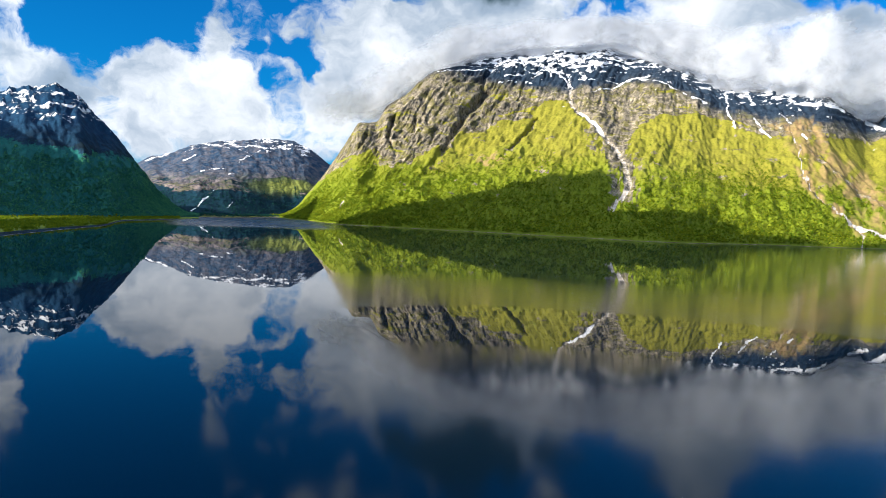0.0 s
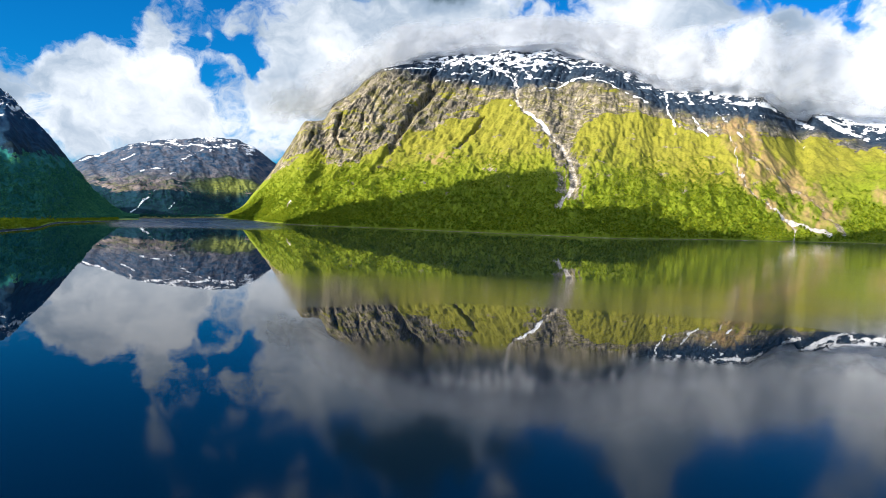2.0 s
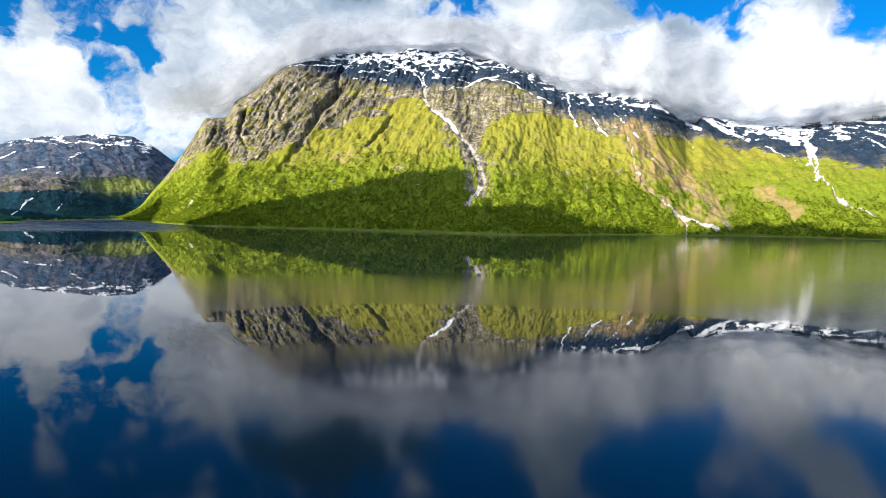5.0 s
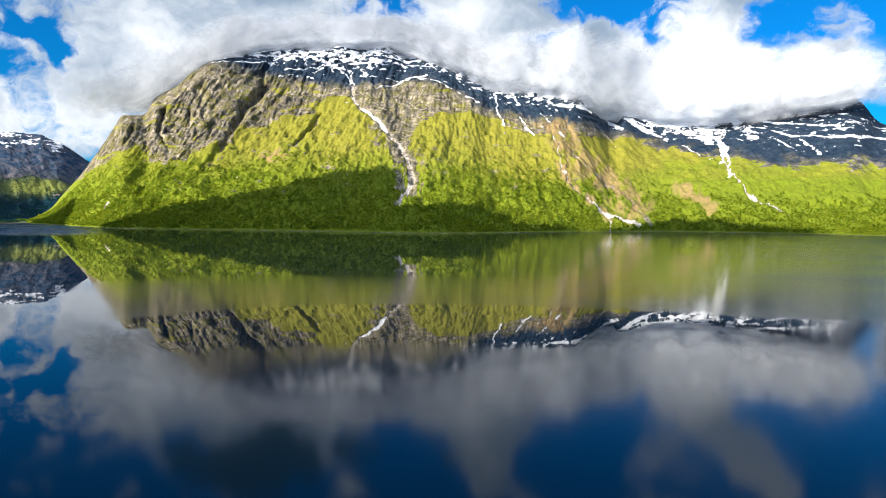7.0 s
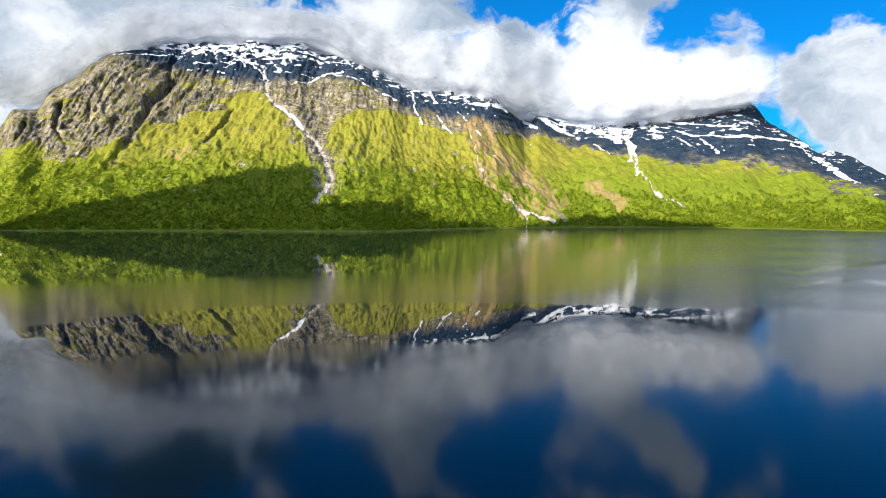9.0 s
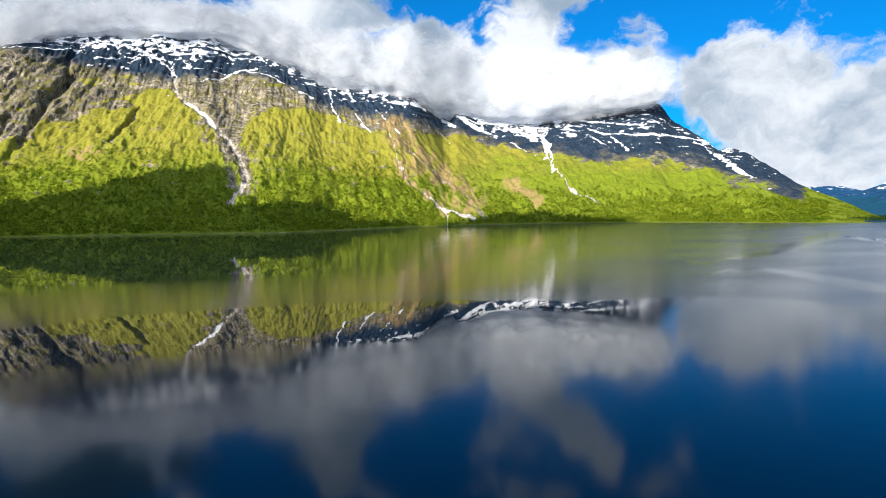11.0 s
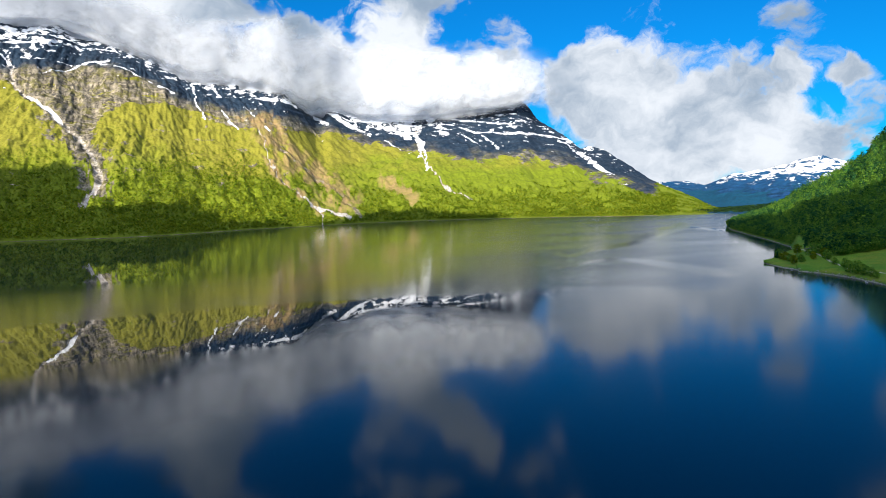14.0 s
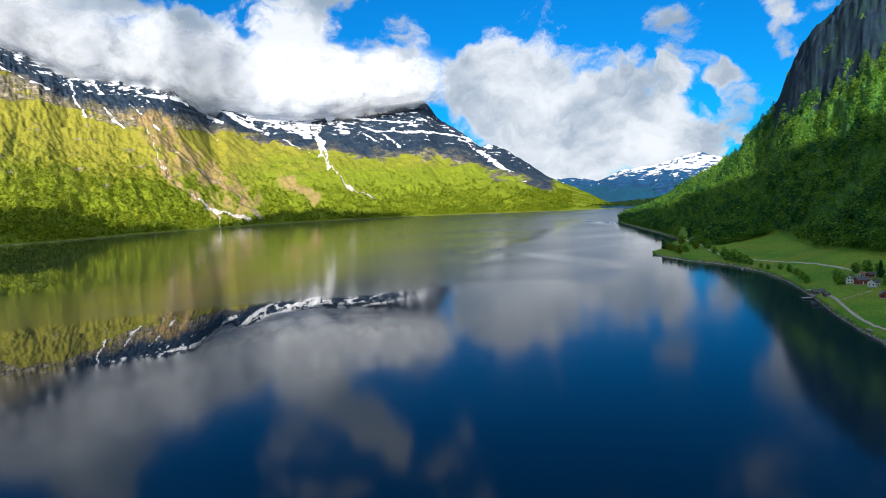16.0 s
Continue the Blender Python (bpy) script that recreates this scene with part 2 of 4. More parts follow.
def lattice(ix, iy, seed):
    h = (ix * 374761393 + iy * 668265263 + seed * 974711) & 0x7FFFFFFF
    h = ((h ^ (h >> 13)) * 1274126177) & 0x7FFFFFFF
    return (((h ^ (h >> 16)) & 0xFFFF) / 65535.0) * 2 * np.pi


def perlin(x, y, seed=0):
    ix, iy = np.floor(x).astype(np.int64), np.floor(y).astype(np.int64)
    fx, fy = x - ix, y - iy
    u, v = fx**3 * (fx * (fx * 6 - 15) + 10), fy**3 * (fy * (fy * 6 - 15) + 10)

    def corner(dx, dy):
        a = lattice(ix + dx, iy + dy, seed)
        return np.cos(a) * (fx - dx) + np.sin(a) * (fy - dy)

    low = corner(0, 0) * (1 - u) + corner(1, 0) * u
    high = corner(0, 1) * (1 - u) + corner(1, 1) * u
    return (low * (1 - v) + high * v) * 1.5


def fbm(x, y, octaves=5, seed=0, gain=0.5, ridged=False):
    total, amp, size = 0.0, 1.0, 0.0
    for k in range(octaves):
        n = perlin(x * 2.03**k + 17.3 * k, y * 2.03**k - 9.1 * k, seed + k)
        total = total + amp * ((1 - 2 * np.abs(n)) if ridged else n)
        size += amp
        amp *= gain
    return total / size


def step(a, b, x):
    t = np.clip((x - a) / (b - a), 0, 1)
    return t * t * (3 - 2 * t)


def curve(x, knots, soft=0.6):
    """A smooth curve through knots (place, value), read at x."""
    k = np.array(knots, float)
    fine = np.linspace(k[0, 0] - 5, k[-1, 0] + 5, 1600)
    val = np.interp(fine, k[:, 0], k[:, 1])
    w = max(1, int(soft / (fine[1] - fine[0])))
    win = np.hanning(2 * w + 1)
    val = np.convolve(np.pad(val, w, mode="edge"), win / win.sum(), "valid")
    return np.interp(x, fine, val)


def from_line(x, y, pts):
    """How far each place lies from a bent line, and how far along it (0 to 1)."""
    best, along = np.full(np.shape(x), 1e9), np.zeros(np.shape(x))
    n = len(pts) - 1
    for k in range(n):
        (ax, ay), (bx, by) = pts[k], pts[k + 1]
        dx, dy = bx - ax, by - ay
        t = np.clip(((x - ax) * dx + (y - ay) * dy) / (dx * dx + dy * dy + 1e-9), 0, 1)
        d = np.hypot(x - ax - t * dx, y - ay - t * dy)
        near = d < best
        best, along = np.where(near, d, best), np.where(near, (k + t) / n, along)
    return best, along


# bearings in degrees, clockwise from +y; distances and heights in units of the plan
MAIN_FOOT = [(-45, 2500), (-42, 2400), (-40.5, 2150), (-38, 1820), (-36, 1640), (-31, 1540), (-26, 1480), (-20, 1400), (-15, 1360), (-10, 1310), (-6, 1340),
             (0, 1500), (5, 1580), (10, 1720), (15, 1780), (22, 1760), (28, 1700), (32, 1640), (36, 1660), (43, 1700)]
MAIN_CREST = [(-45, 2600), (-41, 2480), (-38, 2250), (-34, 2250), (-28, 2500), (-20, 2780), (-12, 2850), (-5, 2700), (3, 2750), (6, 2900),
              (10, 3150), (24, 3200), (28, 3050), (34, 2700), (37, 2300), (43, 2000)]
MAIN_RISE = [(-45, -1), (-41, -0.9), (-39.5, 0.0), (-37.5, 2.6), (-36.5, 4.1), (-35.2, 6.3), (-34.6, 7.4), (-32.9, 7.5), (-32.2, 8.8), (-30.7, 9.7), (-29.4, 11.1), (-28.1, 12.1), (-26.5, 12.7),
             (-24, 13.3), (-21.7, 13.9), (-18.8, 14.2), (-13.8, 14.6), (-12.2, 13.8), (-9.3, 13.4), (-6.5, 12.0), (-4.2, 11.0), (-1.4, 11.0), (1.7, 11.4),
             (3.5, 10.6), (4.8, 9.4), (5.8, 8.2), (6.3, 8.3), (6.9, 9.1), (9.2, 8.7), (14, 8.3), (16.2, 8.6), (18.4, 8.6), (21.8, 8.6), (23.4, 8.8), (24.2, 8.0),
             (24.9, 6.9), (26.7, 5.9), (27.8, 5.2), (28.6, 4.4), (29.2, 4.6), (30.2, 4.3), (31.9, 3.3), (34, 1.85), (35.3, 1.1), (37.3, 0.2), (39.3, -0.95), (41.2, -1.3), (43, -1.6)]


def main_base(az, s):
    """Distance and height of the broad form of the great mountain, at a bearing and a share s of the way from shore to crest."""
    r0, r1 = curve(az, MAIN_FOOT), curve(az, MAIN_CREST)
    top = EYE + r1 * np.tan(np.radians(curve(az, MAIN_RISE, 0.35)))
    cliff = curve(az, [(-45, 0), (-40, 0.4), (-37, 0.9), (-26, 0.9), (-20, 0.55), (-14, 0.35), (-6, 0.3), (2, 0.2), (8, 0.15), (14, 0.0), (43, 0)], 1.5)
    wall = np.interp(s, [0, 0.12, 0.42, 0.6, 0.78, 0.9, 1], [0, 0.07, 0.3, 0.5, 0.88, 0.965, 1])
    fan = np.interp(s, [0, 0.1, 0.5, 0.8, 1], [0, 0.06, 0.4, 0.76, 1])
    back = np.where(s > 1, 1 - 1.6 * (s - 1) - 4 * (s - 1) ** 2, 1.0)
    low = np.minimum(s, 1)
    z = np.where(s <= 1, cliff * wall + (1 - cliff) * fan, back) * top
    z = np.where(s < 0, 60 * s, z)
    return r0 + (r1 - r0) * s, z


# ---- meshes from grids ----
def grid_mesh(name, x, y, z, mat, masks, smooth=True):
    """One mesh from a grid of places in plan units (rows, columns), with a value per corner for each mask."""
    rows, cols = x.shape
    mesh = bpy.data.meshes.new(name)
    n = rows * cols
    i = np.arange(n).reshape(rows, cols)
    quads = np.stack([i[:-1, :-1], i[:-1, 1:], i[1:, 1:], i[1:, :-1]], -1).reshape(-1, 4)
    mesh.vertices.add(n)
    mesh.vertices.foreach_set("co", (UNIT * np.stack([x, y, z], -1)).astype(np.float32).ravel())
    mesh.loops.add(quads.size)
    mesh.loops.foreach_set("vertex_index", quads.astype(np.int32).ravel())
    mesh.polygons.add(len(quads))
    mesh.polygons.foreach_set("loop_start", np.arange(0, quads.size, 4, dtype=np.int32))
    mesh.polygons.foreach_set("loop_total", np.full(len(quads), 4, np.int32))
    mesh.polygons.foreach_set("use_smooth", np.full(len(quads), smooth))
    for key, value in masks.items():
        mesh.attributes.new(key, "FLOAT", "POINT").data.foreach_set("value", np.asarray(value, np.float32).ravel())
    mesh.update()
    mesh.validate()
    mesh.materials.append(mat)
    return mesh


def polar(az0, az1, cols, shares):
    az = np.broadcast_to(np.linspace(az0, az1, cols)[None, :], (len(shares), cols))
    return az, np.broadcast_to(np.asarray(shares)[:, None], az.shape)


def lay(az, r):
    return r * np.sin(np.radians(az)), r * np.cos(np.radians(az))


# ---- the great mountain across the lake ----
VEG_LINE = [(-45, 4), (-41, 16), (-40, 29), (-38.2, 109), (-36.4, 159), (-34.5, 210), (-33.6, 241), (-33, 186), (-31.6, 157), (-29.2, 196), (-27.3, 227), (-25.8, 292), (-24, 320), (-20.5, 350), (-18.7, 417), (-16.4, 438), (-15.8, 369),
            (-13.7, 279), (-12.3, 160), (-11.6, 230), (-10.8, 332), (-7.9, 374), (-5.5, 383), (-3.5, 355), (-0.5, 301), (2.4, 304), (6.8, 322), (10.2, 292), (14.4, 231), (18.5, 218), (24, 196), (26.7, 182), (28.7, 140), (32, 75), (35, 60), (43, 60)]
TREE_LINE = [(-45, 60), (-35.5, 147), (-32.5, 205), (-28.5, 147), (-24, 166), (-18.3, 200), (-15, 168), (-10.4, 105), (-5.5, 178), (-0.5, 188), (4.4, 116), (9.3, 84), (16, 80), (22.8, 90), (30.5, 60), (43, 60)]
# above these heights the rock is dark, with cloud shade painted in
SHADED_ROCK_LINE = [(-45, 420), (-35, 420), (-31.7, 480), (-27.9, 533), (-22.6, 505), (-16.4, 478), (-14.1, 500), (-10.8, 545), (-8.4, 502), (-6, 438), (-4, 400), (-0.5, 372), (2.4, 352), (6.8, 350), (10.2, 300), (14.4, 262), (18.5, 237), (24, 216), (26.7, 205), (28.7, 160), (32, 80), (43, 80)]
# thin bands of old snow: width in plan units, then bearing and height along each
SNOW_BANDS = [
    (5, [(-27.9, 540), (-25.5, 547), (-23.0, 573), (-20.0, 610), (-18.2, 596)]), (5, [(-22.0, 540), (-19.8, 557), (-17.8, 577), (-16.8, 537), (-16.2, 500)]),
    (4, [(-22.6, 512), (-21.1, 516), (-19.6, 513)]), (5, [(-15.5, 609), (-12.2, 612), (-10.3, 614), (-8.9, 682)]), (5, [(-15.7, 532), (-14.1, 545), (-12.2, 529), (-10.3, 551), (-8.4, 603)]),
    (5, [(-14.8, 478), (-13.2, 506), (-10.8, 545), (-8.9, 521), (-6.9, 469), (-5.5, 436)]), (5, [(-8.9, 692), (-6.9, 635), (-5.2, 578)]), (16, [(-5.2, 578), (-3.5, 537), (-2.3, 468)]),
    (5, [(-4.0, 497), (-3.8, 406), (-3.1, 343)]), (6, [(-2.8, 501), (-1.8, 438)]), (7, [(-1.9, 384), (-1.3, 348), (-0.6, 300)]), (16, [(-0.3, 471), (1.4, 440), (3.4, 440), (4.8, 443), (6.6, 373)]),
    (10, [(0.9, 554), (2.9, 550), (4.1, 528), (5.1, 488)]), (6, [(-0.1, 400), (0.7, 361)]), (7, [(1.2, 330), (1.9, 307)]), (18, [(7.0, 421), (8.5, 376), (10.2, 341)]), (24, [(7.3, 448), (10.2, 404), (13.7, 334)]),
    (30, [(11.6, 452), (13.9, 358)]), (26, [(15.3, 461), (16.9, 335)]), (15, [(14.1, 374), (14.8, 291), (14.5, 218)]), (9, [(14.9, 291), (15.3, 157)]), (6, [(11.6, 312), (12.9, 263)]),
    (11, [(17.1, 396), (19.7, 343), (22.7, 328), (25.9, 338), (27.1, 329)]), (8, [(17.5, 438), (20.6, 396), (23.5, 375)]), (6, [(19.7, 473), (22.2, 421), (24.3, 401)]), (9, [(20.1, 328), (21.6, 270)]),
    (6, [(18.4, 332), (19.9, 281)]), (17, [(28.6, 242), (29.6, 176), (31.0, 131)])]
# steep gullies that cut the cliffs: width, depth, then bearing and height along each
GULLIES = [
    (15, 26, [(-23.5, 467), (-25.4, 374), (-26.7, 254), (-28.5, 147), (-30.5, 52)]), (9, 18, [(-19.0, 364), (-21.0, 243), (-23.2, 149)]), (10, 22, [(-31.6, 352), (-31.9, 263), (-31.2, 180)]),
    (9, 16, [(-23.9, 531), (-23.9, 443), (-25.8, 334)]), (6, 10, [(-29.6, 358), (-30.0, 250)]), (6, 12, [(-27.8, 327), (-28.5, 215)]), (6, 12, [(-34.0, 282), (-34.6, 200)])]
RAVINE = [(-16.6, 531), (-16.3, 443), (-16.0, 407), (-15.0, 366), (-14.0, 326), (-13.2, 275), (-12.2, 233), (-11.5, 182), (-11.2, 137), (-11.3, 112), (-11.9, 82), (-12.7, 53)]
STREAM = [(-0.4, 361), (0.9, 322), (1.4, 254), (1.7, 194), (2.4, 138), (3.4, 97), (5.3, 50), (6.0, 24), (6.0, -2)]
SLIDE = [(1.6, 327), (2.3, 247), (4.2, 188), (6.5, 122), (8.3, 52), (9.5, 5)]
FAN_ARM = [(5.3, 50), (6.8, 27), (8.6, 12)]
EAST_FALL = [(13.6, 487), (14.4, 384), (14.6, 253), (15.1, 194), (16.0, 130), (17.2, 82), (19.9, 46)]
WEST_FALL = [(-35.2, 95), (-35.7, 60), (-36.0, 42)]
BARE_SLOPE = [(11.5, 129), (13.5, 79), (14.5, 29)]


def along(az, z, line):
    """Metres from a line of (bearing, height) on the mountain's face, and how far along it."""
    k = 34.0
    return from_line(az * k, z, [(a * k, h) for a, h in line])


def great_relief(az, s):
    r, z = main_base(az, s)
    x, y = lay(az, r)
    lift = step(0.0, 0.12, s) * step(1.12, 0.98, s) * np.clip((curve(az, MAIN_RISE) + 1.2) / 5, 0, 1)
    veg_line = curve(az, VEG_LINE, 0.5)
    u = az * 34.0
    lean = np.interp(az, [-40, -24, -8, 6, 20, 40], [-0.9, -0.8, -0.1, 0.7, 0.8, 0.9])
    warp = fbm(u / 260, r / 260, 3, 5)
    wob = fbm(u / 70 + warp, z / 50, 5, 3, 0.6)
    east = step(4, 18, az)
    bare = step(-14 - 40 * east, 22 + 50 * east, z - veg_line - 8 * east + (38 + 60 * east) * wob)
    low = fbm(u / 330, r / 300, 4, 11)
    down = (u + lean * z + 60 * warp) / 120
    ribs = fbm(down * 1.2, z / 380 + 4 + 0.6 * warp, 6, 21, 0.60, True)
    fine = fbm((u + 0.5 * lean * z) / 13 + warp, z / 80, 4, 31, 0.62, True)
    spurs = fbm(down * 0.7, z / 420 + warp, 4, 27)
    ledge = fbm(u / 130 + warp, z / 15 + 3 * low, 4, 41, 0.6)
    crag = fbm((u + 0.6 * lean * z) / 26 + 1.2 * warp, z / 130 + wob, 5, 47, 0.64, True) - 0.35
    hum = fbm((u + 0.7 * lean * z) / 30, r / 60, 5, 53, 0.62)
    rise = step(0.80, 0.95, s)
    z2 = z + lift * (24 * low + bare * (1 - 0.75 * rise) * (5 * (ribs - 0.35) + 2 * (fine - 0.3)) + (1 - bare) * (26 * spurs + 12 * (ribs - 0.3) + 2 * (fine - 0.3) + 13 * hum))
    z2 = z2 + lift * bare * 6 * ledge
    r2 = r - lift * bare * (1 - 0.5 * rise) * (17 * (ribs - 0.3) + 8 * ledge + 5 * (fine - 0.3) + 7 * crag + 20 * spurs)
    ledges = step(0.02, 0.30, fbm(u / 75 + 1.5 * warp + 0.004 * z, z / 19 + 2.5 * warp, 5, 51, 0.6))
    veg = 1 - bare + 0.62 * bare * ledges * step(150, 40, z - veg_line - curve(az, [(-45, 150), (-22, 140), (-10, 60), (0, 10), (43, -40)], 2.0))
    outcrop = step(0.20, 0.40, fbm(u / 60 + warp, z / 20 + warp, 5, 57, 0.6)) * step(30, 110, z) * step(12, 0, az)
    veg = veg * (1 - 0.6 * outcrop)
    bands = fbm((u + 0.5 * lean * z) / 34 + 1.2 * warp, z / 16 + 2.5 * low, 5, 61, 0.66)
    shaded_rock_line = curve(az, SHADED_ROCK_LINE, 0.6)
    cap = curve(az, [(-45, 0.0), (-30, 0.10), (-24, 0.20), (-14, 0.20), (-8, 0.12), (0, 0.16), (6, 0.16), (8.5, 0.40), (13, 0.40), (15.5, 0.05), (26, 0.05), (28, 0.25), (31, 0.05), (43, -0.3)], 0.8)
    snow = 0.15 - 0.06 * east + 0.80 * bands + np.clip((z - shaded_rock_line) / 130.0, -1.5, 1.0) * 0.16 + cap * step(30, 110, z - shaded_rock_line)
    dark = step(-26 - 16 * east, 26 + 10 * east, z - shaded_rock_line + (46 + 34 * east) * wob)
    scree = np.zeros_like(z)
    for line, width, cut, stony in ((RAVINE, 11, 9, 0.50), (STREAM, 3.0, 5, 0.62), (SLIDE, 5, 2, 0.42), (FAN_ARM, 4, 1, 0.9), ([(4.6, 66), (5.6, 40), (6.9, 31)], 3.0, 1, 0.8), (EAST_FALL, 4, 6, 0.62), (WEST_FALL, 1.5, 3, 0.5)):
        d, k = along(az + 0.35 * fbm(az * 2, z / 40, 3, 71), z, line)
        w = width * (0.5 + 1.3 * np.abs(fbm(k * 14, k * 0 + width, 3, 81)) + 0.5 * k)
        hole = np.exp(-((d / w) ** 2)) * step(1.0, 0.97, k)
        z2 = z2 - lift * cut * hole
        scree = np.maximum(scree, stony * np.exp(-((d / (w * 1.1)) ** 4)) * step(1.0, 0.98, k))
        veg = veg * (1 - 0.9 * hole)
    for width, depth, line in GULLIES:
        d, k = along(az + 0.5 * wob, z + 14 * ledge, line)
        hole = np.exp(-((d / (width * (0.55 + 0.8 * np.abs(fbm(k * 9, k * 0 + width, 3, 83))))) ** 2)) * (1 - 0.75 * step(0.45, 0.8, k))
        r2 = r2 + lift * depth * hole
        z2 = z2 - lift * 0.3 * depth * hole
        veg = veg * (1 - 0.6 * hole)
    d, k = along(az, z, RAVINE)
    # bare broken rock on both sides of the ravine
    broken = np.exp(-((d / 60) ** 2)) * step(0.22, 0.4, k) * step(0.98, 0.86, k) * step(-0.25, 0.15, fbm(u / 26 + warp, z / 48, 5, 87, 0.62))
    veg = veg * (1 - 0.85 * broken)
    snow = np.maximum(snow, np.exp(-((d / 6.5) ** 4)) * step(0.20, 0.24, k) * step(0.45, 0.40, k) * 1.1)
    scree = np.maximum(scree, np.exp(-((d / 7.0) ** 4)) * step(0.78, 0.84, k) * step(1.0, 0.98, k))
    soil = np.zeros_like(z)
    for line, width in ((SLIDE, 62), (BARE_SLOPE, 24), (STREAM, 16)):
        d, k = along(az, z, line)
        soil = np.maximum(soil, np.exp(-((d / width) ** 2)) * step(1.0, 0.75, k) * step(-0.5, 0.2, fbm(u / 30, z / 60, 4, 79)))
    tan_patch = np.exp(-(((az + 23) / 1.6) ** 2) - ((z - 195) / 34) ** 2) * step(-0.2, 0.2, fbm(u / 20, z / 20, 4, 97))
    soil = np.maximum(soil, tan_patch)
    veg = veg * (1 - 0.4 * soil)
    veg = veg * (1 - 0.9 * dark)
    for width, line in SNOW_BANDS:
        d, k = along(az + 0.45 * wob, z + 9 * bands, line)
        snow = np.maximum(snow, np.exp(-((d / (0.8 * width)) ** 2)) * (0.66 + 0.70 * bands + 0.40 * wob))
    tone = step(0, 330, z) * (1 - 0.25 * east) + 0.3 * step(-8, 0, az) * step(12, 4, az) * step(60, 240, z) + 0.25 * hum
    ends = np.maximum(step(34, 35.5, az), step(-39, -40, az))
    veg = np.maximum(veg, ends)
    shore = step(1.8, 0.8, z) * (1 - ends)
    scree = np.maximum(scree, 0.14 * shore * step(-0.1, 0.25, fbm(az * 1.6, az * 0, 3, 91)))
    veg = np.clip(veg, 0, 1) * np.maximum(step(0.3, 1.0, z), ends)
    return r2, z2, {"veg": veg, "snow": snow, "dark": dark, "scree": scree, "tone": tone, "soil": soil}


az, s = polar(-44.5, 42.5, 1060, np.concatenate([np.linspace(-0.03, 0, 4)[:-1], np.linspace(0, 1, 320), np.linspace(1, 1.3, 12)[1:]]))
r, z, masks = great_relief(az, s)
x, y = lay(az, r)
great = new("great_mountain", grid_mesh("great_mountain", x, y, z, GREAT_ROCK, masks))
tagged(great, "steep green mountain with tan cliffs, snow bands and rocky gullies", "mountain", kind="structure")
GREAT = (az, s, x, y, z, masks)


# ---- simpler mountains: one rise from shore to crest ----
def simple_mountain(name, label, az0, az1, cols, rows, foot, crest, rise, flat, mat, veg_top, snow_from, seed, rough=1.0, bend=1.15, cap=0.75, sunlit_glade=None, drifts=()):
    az, s = polar(az0, az1, cols, np.concatenate([[-0.03], np.linspace(0, 1, rows), np.linspace(1, 1.4, 10)[1:]]))
    r0, r1 = curve(az, foot), curve(az, crest)
    top = EYE + r1 * np.tan(np.radians(curve(az, rise, 0.4)))
    flat = curve(az, flat, 0.6) if isinstance(flat, list) else flat + 0 * az
    q = np.clip((s - flat) / (1 - flat), 0, 1)
    size = np.maximum(top, 2.0)
    z = np.minimum(2.5, 25 * np.maximum(s, 0)) * (1 - q) + size * q**bend
    z = np.where(s > 1, size * (1 - 1.5 * (s - 1)), z)
    r = r0 + (r1 - r0) * s
    lift = step(0.0, 0.2, q) * step(1.15, 0.97, s) * rough * np.clip(size / 300, 0.03, 1.5)
    u = az * 0.0175 * r1
    warp = fbm(u / 300, r / 300, 3, seed + 5)
    low = fbm(u / 320, r / 300, 4, seed)
    ribs = fbm((u + 0.5 * z + 80 * warp) / 140, z / 220 + warp, 5, seed + 9, 0.55, True)
    bands = fbm(u / 60 + warp, z / 15 + 2 * low, 5, seed + 19, 0.64)
    z2 = z + lift * (26 * low + 18 * (ribs - 0.35) + 7 * bands + 6 * fbm(u / 30, r / 40, 4, seed + 29, 0.6))
    z2 = np.where(s < 0, -4.0, z2)
    veg = step(35, -35, z - veg_top + 60 * low + 40 * (ribs - 0.4)) * step(0.5, 2.0, z)
    snow = 0.26 + 0.55 * bands + 0.42 * np.clip((z - snow_from) / 80.0, -1.5, cap)
    x, y = lay(az, r)
    # flats take the high grass colour; on the left delta it paints sunlight
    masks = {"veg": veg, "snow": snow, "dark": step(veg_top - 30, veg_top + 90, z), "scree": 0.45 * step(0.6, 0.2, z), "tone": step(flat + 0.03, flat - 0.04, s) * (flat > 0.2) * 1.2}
    for width, line in drifts:
        d, k = from_line((az + 0.7 * bands) * 40, z + 16 * bands, [(a * 40, h) for a, h in line])
        masks["snow"] = np.maximum(masks["snow"], np.exp(-((d / (0.8 * width)) ** 2)) * (0.58 + 0.8 * bands))
    # a green patch whose brighter colour stands in for sunlight
    if sunlit_glade:
        sunny = np.exp(-(((az - sunlit_glade[0]) / sunlit_glade[2]) ** 2) - ((z - sunlit_glade[1]) / sunlit_glade[3]) ** 2 + 0.9 * low)
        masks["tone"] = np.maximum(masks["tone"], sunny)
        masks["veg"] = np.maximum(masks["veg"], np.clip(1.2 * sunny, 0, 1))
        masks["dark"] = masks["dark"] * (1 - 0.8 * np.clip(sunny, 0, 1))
    ob = new(name, grid_mesh(name, x, y, z2, mat, masks))
    tagged(ob, label, "mountain", kind="structure")
    return az, s, x, y, z2, masks


